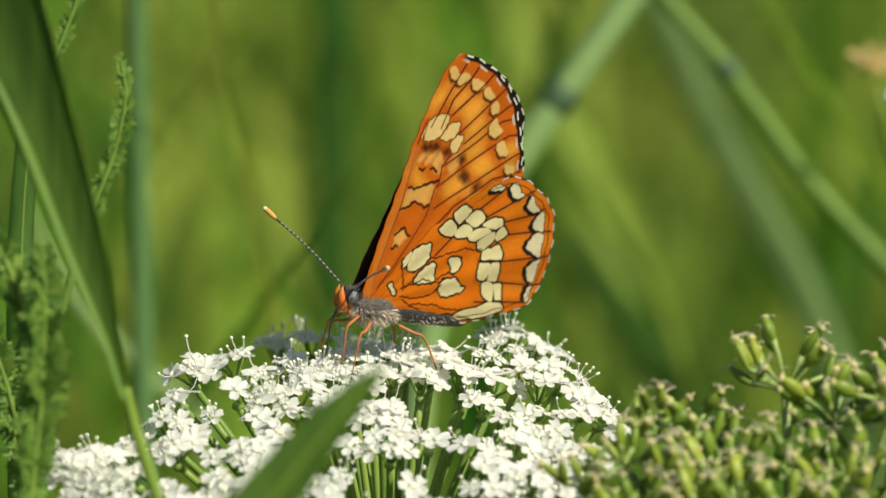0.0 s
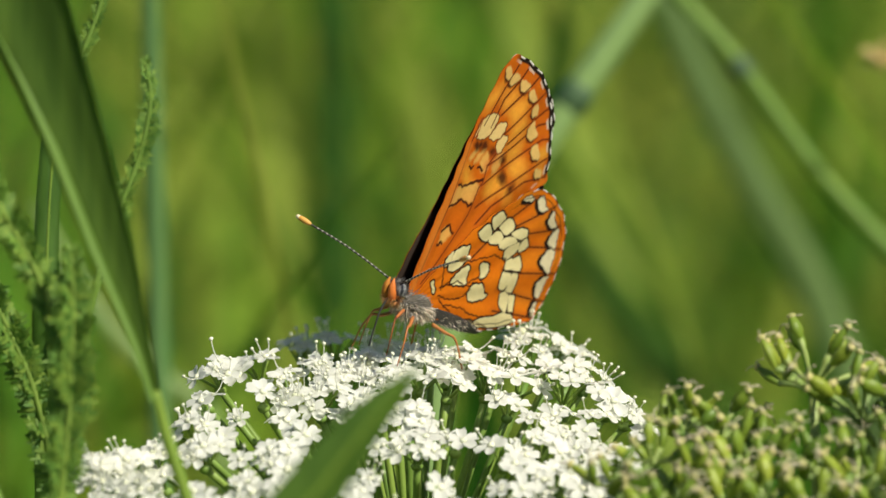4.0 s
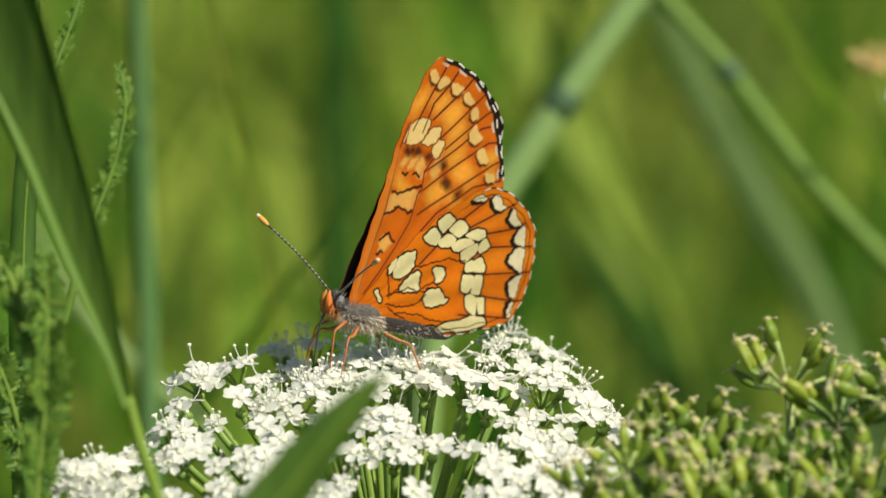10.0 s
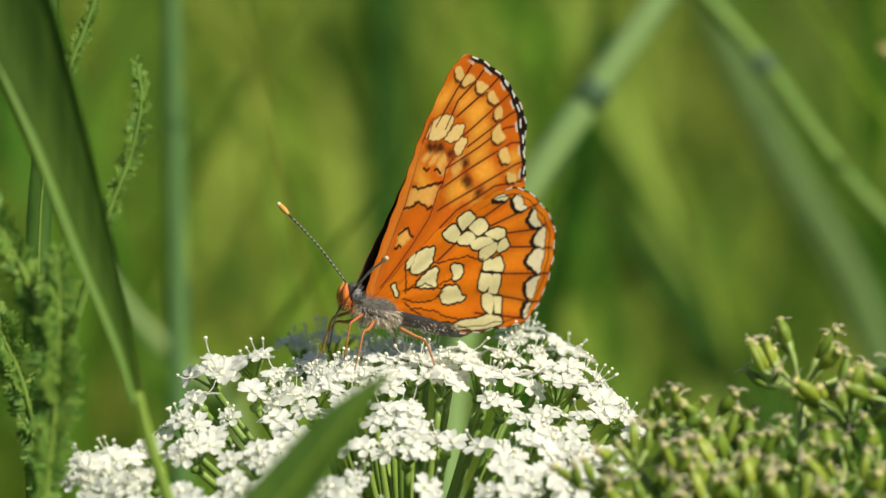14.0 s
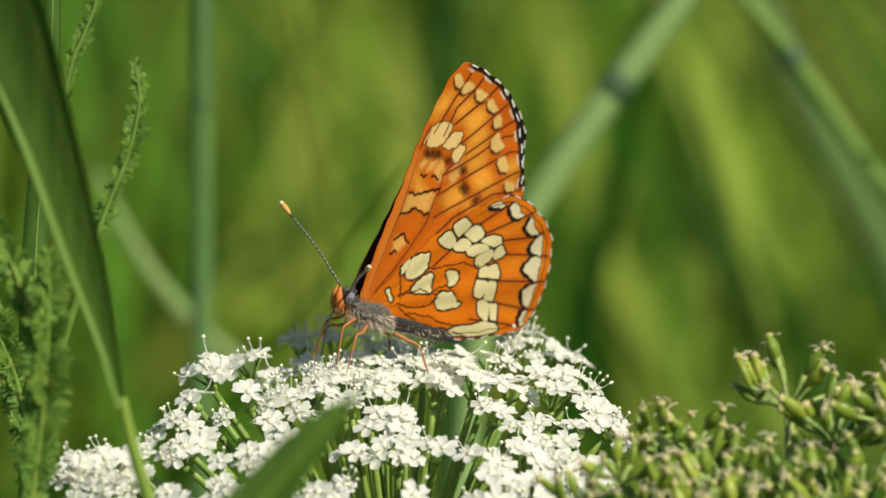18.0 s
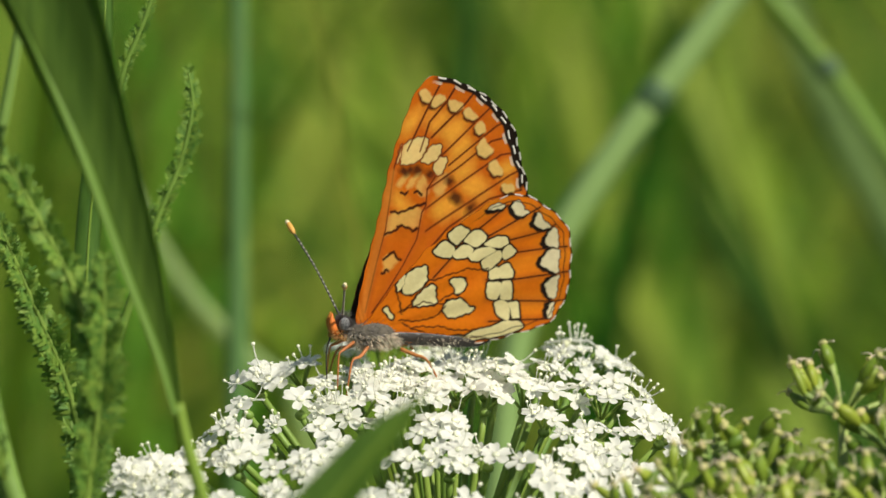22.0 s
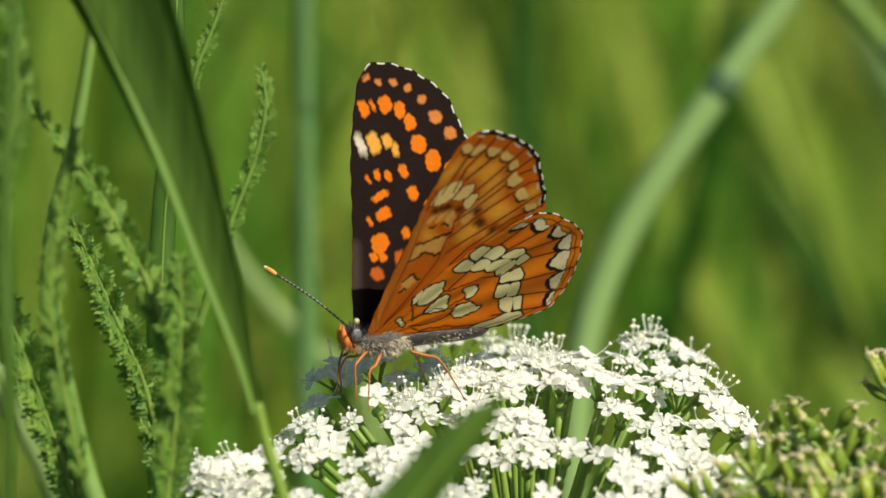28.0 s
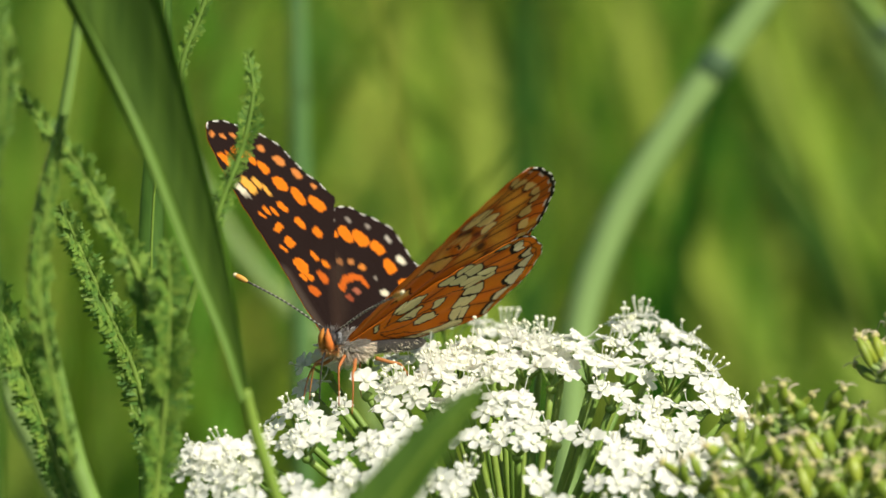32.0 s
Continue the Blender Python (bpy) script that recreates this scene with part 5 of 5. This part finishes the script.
    for s, word in ((-1, "near"), (1, "far")):
        for kind, edge, under, upper, dy, rings, sectors in (("forewing", FORE_EDGE, fore_under, fore_upper, 0.42, 140, 700), ("hindwing", HIND_EDGE, hind_under, hind_upper, 0.6, 140, 700)):
            ob = new(kind, wing_mesh(kind, edge, under, upper, s, rings, sectors))
            ob.parent = b
            ob["label"] = "scaly wing, orange and cream below, black and orange above"
            wings.append((ob, s, dy, kind))
    return b, wings, feelers


BUTTERFLY, WINGS, FEELERS = butterfly()


def motions():
    """seconds, place east, north and up in mm, heading, pitch and roll in degrees, opening of the near and far wings, sweep of near and far forewing and of the hindwings"""
    rows = [
        (0, -6.2, -3.0, 596.1, 37.5, 10.9, 8.0, 1.5, -4.9, 1.0, -3.2, 0.0),
        (0.5, -6.3, -3.0, 595.7, 40.2, 7.9, 7.2, 1.5, -4.9, 0.5, -3.7, 0.0),
        (1, -6.2, -3.0, 595.8, 41.9, 9.1, 7.5, 1.5, -4.9, 0.9, -3.3, 0.0),
        (1.5, -6.3, -3.0, 595.7, 41.2, 8.0, 8.1, 1.5, -4.9, 0.7, -3.5, 0.0),
        (2, -6.3, -3.0, 595.9, 41.4, 9.3, 6.9, 1.5, -4.9, 0.6, -3.6, 0.0),
        (2.5, -6.3, -3.0, 595.7, 41.3, 8.0, 7.1, 1.5, -4.9, 0.5, -3.7, 0.0),
        (3, -5.9, -3.0, 595.6, 47.4, 13.8, 0.8, 1.5, -4.9, 3.5, -0.7, 0.0),
        (3.5, -4.8, -3.0, 596.6, 52.2, 19.6, 10.3, 1.5, -4.9, 4.4, 0.2, 0.0),
        (5.5, -4.9, -3.0, 596.2, 53.2, 16.8, 9.7, 1.5, -4.9, 2.3, -1.9, 0.0),
        (6, -4.9, -3.0, 596.1, 53.6, 16.8, 9.7, 1.5, -4.9, 2.2, -2.0, 0.0),
        (6.5, -4.9, -3.0, 596.0, 53.8, 16.4, 9.8, 1.5, -4.9, 2.1, -2.1, 0.0),
        (7, -6.5, -3.0, 595.8, 47.6, 11.5, 6.4, 1.5, -4.9, 2.1, -2.1, 0.0),
        (7.5, -6.3, -3.0, 596.5, 45.4, 17.8, 6.2, 1.5, -4.9, 2.7, -1.5, 0.0),
        (8, -7.0, -3.0, 596.2, 43.2, 15.7, 6.5, 1.5, -4.9, 2.5, -1.7, 0.0),
        (8.5, -7.1, -3.0, 596.0, 42.6, 14.7, 6.0, 1.5, -4.9, 2.1, -2.1, 0.0),
        (9, -7.7, -3.0, 595.9, 39.8, 11.4, 2.8, 1.5, -4.9, 2.3, -1.9, 0.0),
        (9.5, -7.6, -3.0, 596.0, 38.9, 13.1, 3.1, 1.5, -4.9, 2.0, -2.2, 0.0),
        (10, -7.5, -3.0, 596.1, 38.8, 14.8, 3.0, 1.5, -4.9, 1.9, -2.3, 0.0),
        (10.5, -7.3, -3.0, 596.2, 39.5, 16.1, 4.5, 1.5, -4.9, 2.0, -2.2, 0.0),
        (11, -7.3, -3.0, 596.3, 39.8, 16.0, 5.6, 1.5, -4.9, 2.2, -2.0, 0.0),
        (11.5, -7.3, -3.0, 596.2, 39.6, 16.0, 5.1, 1.5, -4.9, 1.8, -2.4, 0.0),
        (12, -7.3, -3.0, 596.2, 39.6, 15.9, 5.4, 1.5, -4.9, 2.2, -2.0, 0.0),
        (12.5, -7.3, -3.0, 596.2, 39.6, 15.9, 4.6, 1.5, -4.9, 2.0, -2.2, 0.0),
        (13, -7.4, -3.0, 596.2, 39.6, 15.7, 5.1, 1.5, -4.9, 2.0, -2.2, 0.0),
        (13.5, -7.4, -3.0, 596.2, 39.2, 16.2, 4.0, 1.5, -4.9, 1.8, -2.4, 0.0),
        (15.5, -7.8, -3.0, 596.3, 38.2, 17.0, 2.5, 1.5, -4.9, 2.3, -1.9, 0.0),
        (16, -7.7, -3.0, 596.4, 38.4, 17.3, 2.1, 1.5, -4.9, 2.2, -2.0, 0.0),
        (16.5, -7.7, -3.0, 596.2, 38.2, 17.2, 2.3, 1.5, -4.9, 1.8, -2.4, 0.0),
        (17, -7.8, -3.0, 596.3, 37.9, 17.2, 1.6, 1.5, -4.9, 2.1, -2.1, 0.0),
        (17.5, -7.8, -3.0, 596.2, 38.4, 17.2, 1.1, 1.5, -4.9, 1.7, -2.5, 0.0),
        (18, -7.7, -3.0, 596.1, 38.5, 17.2, 2.1, 1.5, -4.9, 1.4, -2.8, 0.0),
        (18.5, -9.0, -2.3, 595.8, 31.8, 11.6, -3.8, 1.5, -4.9, 1.0, -2.4, 0.0),
        (19, -10.5, -1.7, 595.3, 28.1, 3.5, -6.1, 1.4, -4.9, 0.8, -2.6, 0.0),
        (19.5, -11.3, -1.0, 594.7, 24.3, 3.4, -6.8, 1.4, -4.9, 0.6, -2.8, 0.0),
        (20, -12.1, -1.1, 594.8, 22.3, 3.8, -7.6, 1.4, -4.9, 1.0, -2.4, 0.0),
        (20.5, -12.2, -1.3, 594.3, 20.4, 1.6, -0.6, 1.6, -4.9, 1.3, -2.1, 0.0),
        (21, -12.1, -1.4, 594.4, 19.1, 2.8, 3.6, 1.7, -4.9, 1.0, -2.4, 0.0),
        (21.5, -11.9, -1.6, 594.6, 20.5, 4.5, 2.5, 1.7, -4.9, 0.8, -2.6, 0.0),
        (22, -11.8, -1.7, 594.6, 20.8, 4.8, 3.4, 1.7, -4.9, 0.7, -2.7, 0.0),
        (22.5, -11.8, -1.9, 594.7, 21.3, 5.1, 2.5, 1.7, -4.9, 0.5, -2.9, 0.0),
        (23, -13.2, -2.0, 594.6, 19.3, 0.6, 1.1, 1.6, -4.9, 1.0, -2.4, 0.0),
        (23.4, -13.7, -4.1, 594.9, 14.0, 0.0, -2.0, 1.5, -4.9, 0.5, -2.9, 0.0),
        (23.5, -13.8, -4.7, 595.1, 15.2, 0.0, 10.0, 5.0, -0.1, 0.9, 0.9, -0.1),
        (23.6, -13.9, -5.2, 595.3, 16.4, 0.0, 10.0, 7.0, 0.9, 1.2, 1.2, -0.2),
        (23.7, -13.9, -5.7, 595.5, 17.6, 0.0, 4.0, 3.0, -4.1, 1.6, 1.6, -0.3),
        (23.8, -14.0, -6.3, 595.6, 18.8, 0.0, 4.0, 3.0, -4.1, 1.9, 1.9, -0.4),
        (23.9, -14.3, -6.8, 596.0, 23.0, 0.0, 4.0, 7.0, -1.1, 3.1, 3.1, -0.8),
        (24, -14.6, -7.3, 596.7, 26.2, 4.3, 8.5, 53.0, 27.2, 4.0, -2.0, -5.1),
        (24.1, -15.0, -7.9, 596.1, 32.1, 5.7, 4.5, 82.0, 39.8, 4.7, 1.5, -4.0),
        (24.2, -15.7, -8.4, 595.9, 28.7, 3.9, 4.7, 82.0, 43.6, 5.4, 0.5, -4.0),
        (24.3, -15.4, -8.9, 595.4, 32.1, -6.8, 5.2, 22.3, 1.6, 6.8, 1.6, 0.8),
        (24.4, -15.1, -9.5, 595.9, 34.2, -2.9, 5.9, 9.4, -2.5, -0.2, -0.1, 2.4),
        (24.5, -14.8, -10.0, 595.5, 35.5, -3.5, 6.3, 10.4, -3.1, 0.6, -1.2, 3.7),
        (24.6, -14.5, -10.0, 595.5, 38.3, -3.1, 5.1, 6.4, -1.5, -0.9, 1.3, 2.5),
        (24.8, -16.3, -10.0, 594.2, 35.5, -6.5, 3.4, 26.3, 15.8, -1.8, 6.3, 3.1),
        (25, -16.4, -10.0, 594.1, 34.6, -3.9, 2.3, 0.5, -3.0, 3.2, 2.0, -0.7),
        (25.1, -15.8, -10.0, 594.5, 35.3, -3.7, 2.0, 3.0, -0.1, 3.6, 2.6, 0.9),
        (25.2, -15.6, -10.0, 595.1, 36.3, -2.9, 1.8, 3.6, 0.5, 4.8, 2.6, 0.1),
        (25.3, -15.5, -10.0, 595.5, 34.5, -2.1, 1.8, 4.7, 1.6, 4.5, 2.6, -0.3),
        (25.4, -15.7, -10.0, 595.6, 33.4, -1.6, 2.0, 11.7, -0.5, 2.6, 4.7, 0.4),
        (25.5, -16.1, -10.0, 595.1, 32.1, -2.7, 2.3, 15.9, 6.3, 5.3, 4.2, 0.1),
        (25.6, -16.2, -10.0, 594.8, 32.2, -1.1, 2.7, 10.3, -2.2, 1.6, 4.5, 1.3),
        (25.7, -16.4, -10.0, 594.5, 31.1, -0.1, 3.1, 0.5, -2.7, 3.7, 3.1, 0.9),
        (25.8, -16.6, -10.0, 594.6, 30.7, 0.3, 2.6, 0.5, -2.2, 4.1, 3.8, 1.0),
        (25.9, -16.4, -10.0, 595.1, 31.7, 2.2, 2.4, 13.3, 2.3, 6.2, 4.9, -1.0),
        (26, -17.4, -10.0, 595.2, 33.5, 17.3, 11.7, 27.9, 37.4, 13.1, 12.4, 14.2),
        (26.1, -18.4, -10.0, 596.1, 38.7, 20.3, 11.5, 72.2, 58.2, 13.5, 8.9, 11.8),
        (26.2, -18.4, -10.0, 595.9, 38.4, 17.9, 11.2, 72.2, 54.2, 13.9, 8.9, 11.8),
        (26.3, -17.7, -10.0, 595.6, 28.3, 0.5, 1.4, 33.3, 17.2, 4.2, 4.2, -2.2),
        (26.4, -17.7, -10.0, 595.6, 25.4, 2.8, 1.1, 9.8, 8.9, -0.6, 0.4, 0.5),
        (26.5, -17.3, -10.0, 595.7, 25.9, 3.1, 1.1, 12.0, 8.8, -0.3, -1.4, 1.2),
        (28.5, -16.3, -10.0, 594.8, 42.5, -1.3, 5.3, 27.7, 14.8, 1.9, 2.5, -1.2),
        (28.6, -16.0, -10.0, 594.6, 45.3, 0.1, 5.4, 11.9, 3.0, 1.3, 0.5, 0.1),
        (28.7, -15.7, -10.0, 594.4, 46.6, 0.6, 5.5, 7.8, 0.8, 4.1, 0.5, 1.5),
        (28.8, -15.8, -10.0, 594.5, 48.6, 1.8, 5.4, 8.8, 0.8, 5.5, 2.4, 3.8),
        (28.9, -15.9, -10.0, 594.6, 51.5, 4.9, 5.2, 12.7, 10.4, 9.5, 6.2, 4.2),
        (29, -16.6, -10.0, 594.3, 59.5, 8.2, 5.1, 20.8, 30.4, 12.4, 10.2, 9.0),
        (29.1, -16.5, -10.0, 594.2, 59.2, 8.7, 4.9, 21.4, 33.2, 13.4, 8.9, 8.4),
        (29.2, -16.4, -10.0, 593.9, 54.8, 4.5, 4.6, 12.7, 20.0, 9.1, 9.1, 4.0),
        (29.3, -16.3, -10.0, 594.2, 51.0, 3.8, 4.4, 1.3, 11.3, 6.3, 8.0, 0.6),
        (29.4, -16.5, -10.0, 593.9, 50.5, 3.3, 4.3, 1.3, 17.9, 3.8, 7.7, -0.7),
        (29.5, -16.7, -10.0, 594.0, 48.3, 2.6, 4.3, 14.7, 22.1, 1.9, 8.6, -1.7),
        (29.6, -16.6, -10.0, 594.1, 50.2, 3.7, 4.4, 29.3, 43.2, 2.2, 6.7, -1.9),
        (29.7, -17.0, -10.0, 594.3, 49.6, 5.0, 4.5, 57.8, 63.7, 4.8, 4.6, -2.3),
        (29.8, -16.9, -10.0, 594.1, 50.9, 5.8, 4.6, 65.3, 66.2, 5.1, 3.2, -0.7),
        (29.9, -17.2, -10.0, 593.8, 53.9, 3.6, 4.7, 43.4, 56.6, 5.8, 1.0, 2.0),
        (30, -17.7, -10.0, 593.6, 58.6, 3.6, 4.9, 8.1, 27.2, 7.9, 7.7, 5.8),
        (30.1, -17.8, -10.0, 593.4, 54.1, 1.7, 4.1, 11.4, 16.3, 4.4, 10.9, 5.3),
        (30.2, -17.6, -10.0, 593.4, 54.8, 3.4, 3.5, 17.2, 20.2, 2.5, 12.9, 5.2),
        (30.3, -17.5, -10.0, 593.3, 58.4, 7.6, 2.8, 28.6, 31.8, 4.3, 11.4, 8.0),
        (30.4, -17.3, -10.0, 593.2, 54.3, 6.7, 2.2, 48.2, 53.0, 5.0, 4.0, 6.5),
        (30.5, -18.0, -10.0, 593.5, 61.6, 3.1, 2.1, 76.6, 67.7, 10.2, 12.8, 4.1),
        (30.6, -18.2, -10.0, 593.6, 59.9, 1.7, 1.5, 73.8, 67.3, 11.6, 12.2, 3.5),
        (30.7, -17.1, -10.0, 593.6, 52.3, 3.1, 0.6, 55.6, 60.6, 4.8, 0.9, 4.3),
        (30.8, -17.8, -10.0, 593.3, 55.1, 2.0, 0.1, 29.1, 32.7, 7.1, 9.9, 4.6),
        (30.9, -17.9, -10.0, 593.7, 56.1, 4.9, -0.5, 20.9, 18.0, 9.1, 9.8, 6.4),
        (31, -18.0, -10.0, 593.5, 60.1, 8.9, -1.1, 19.5, 19.7, 10.0, 8.9, 9.5),
        (31.1, -17.9, -10.0, 594.0, 56.2, 6.2, -0.9, 24.7, 20.0, 6.9, 8.7, 8.9),
        (31.2, -17.6, -10.0, 593.7, 54.8, 7.1, -0.6, 35.2, 28.9, 4.7, 6.8, 7.4),
        (31.3, -17.6, -10.0, 594.4, 53.9, 4.5, -0.2, 43.9, 35.5, 4.9, 12.0, 6.8),
        (31.5, -17.5, -10.0, 594.1, 55.9, 2.5, 0.5, 29.5, 25.0, 4.3, 6.0, 6.5),
        (31.7, -17.5, -10.0, 594.3, 55.2, 0.2, 1.3, 26.1, 22.2, 4.9, 6.7, 6.2),
        (31.9, -17.5, -10.0, 594.3, 54.9, 1.4, 2.1, 43.0, 39.3, 4.9, 10.2, 4.6),
        (32, -18.1, -10.0, 593.6, 56.4, 6.6, 2.5, 41.5, 44.6, 2.7, 7.6, 2.7),
    ]
    walk(BUTTERFLY, [(t, Matrix.Translation((x * MM, y * MM, z * MM)) @ pose(0, 0, 0, 0, 0, yaw) @ pose(0, 0, 0, 0, pitch, 0) @ pose(0, 0, 0, roll, 0, 0))
                     for t, x, y, z, yaw, pitch, roll, *wings in rows])
    # seconds and the way in which each antenna points, in the body's own space
    far = [(0, -0.41, 0.80, 0.44), (2, -0.47, 0.68, 0.56), (3, -0.40, 0.77, 0.50), (3.5, -0.42, 0.88, 0.24), (5.5, -0.30, 0.91, 0.29),
           (6, -0.31, 0.91, 0.28), (7, -0.38, 0.79, 0.49), (8.5, -0.36, 0.76, 0.55), (9, -0.32, 0.81, 0.49), (13, -0.30, 0.82, 0.48), (16, -0.39, 0.73, 0.56),
           (18, -0.30, 0.78, 0.55), (19, -0.28, 0.78, 0.56), (20.2, -0.32, 0.59, 0.74), (21.4, -0.34, 0.71, 0.62), (23, -0.25, 0.73, 0.64), (24, -0.23, 0.90, 0.37),
           (25, -0.26, 0.89, 0.38), (26, -0.35, 0.92, 0.18), (26.5, -0.38, 0.89, 0.25), (28.5, -0.25, 0.92, 0.31), (29, -0.23, 0.95, 0.23), (30, -0.18, 0.94, 0.28),
           (31, -0.14, 0.93, 0.35), (32, -0.10, 0.94, 0.33)]
    near = [(9, -0.35, -0.84, 0.42), (19, -0.49, -0.82, 0.30), (23, -0.25, -0.81, 0.52), (24, -0.37, -0.83, 0.41), (26, -0.47, -0.81, 0.34), (29, -0.43, -0.83, 0.35), (30, -0.34, -0.82, 0.46), (31, -0.39, -0.84, 0.38), (32, -0.26, -0.83, 0.49)]
    for ob, side, ways in ((FEELERS[0], 1, far), (FEELERS[1], -1, near)):
        root = Matrix.Translation((-0.0021, side * 0.00035, 0.0009))
        ways = [(0, *ways[0][1:])] * (ways[0][0] > 0) + ways
        walk(ob, [(t, root @ FEELER_WAY[side].rotation_difference(Vector(way)).to_matrix().to_4x4() @ root.inverted()) for t, *way in ways])
    for ob, s, dy, kind in WINGS:
        walk(ob, [(r[0], Matrix.Translation((0, s * (dy + (0.78 if s > 0 else 0)) * MM, 0)) @ pose(0, 0, 0, -s * (r[7] if s < 0 else r[8]), 0, 0) @ pose(0, 0, 0, 0, -(r[11] if kind == "hindwing" else r[9] if s < 0 else r[10]), 0))
                  for r in rows])


motions()
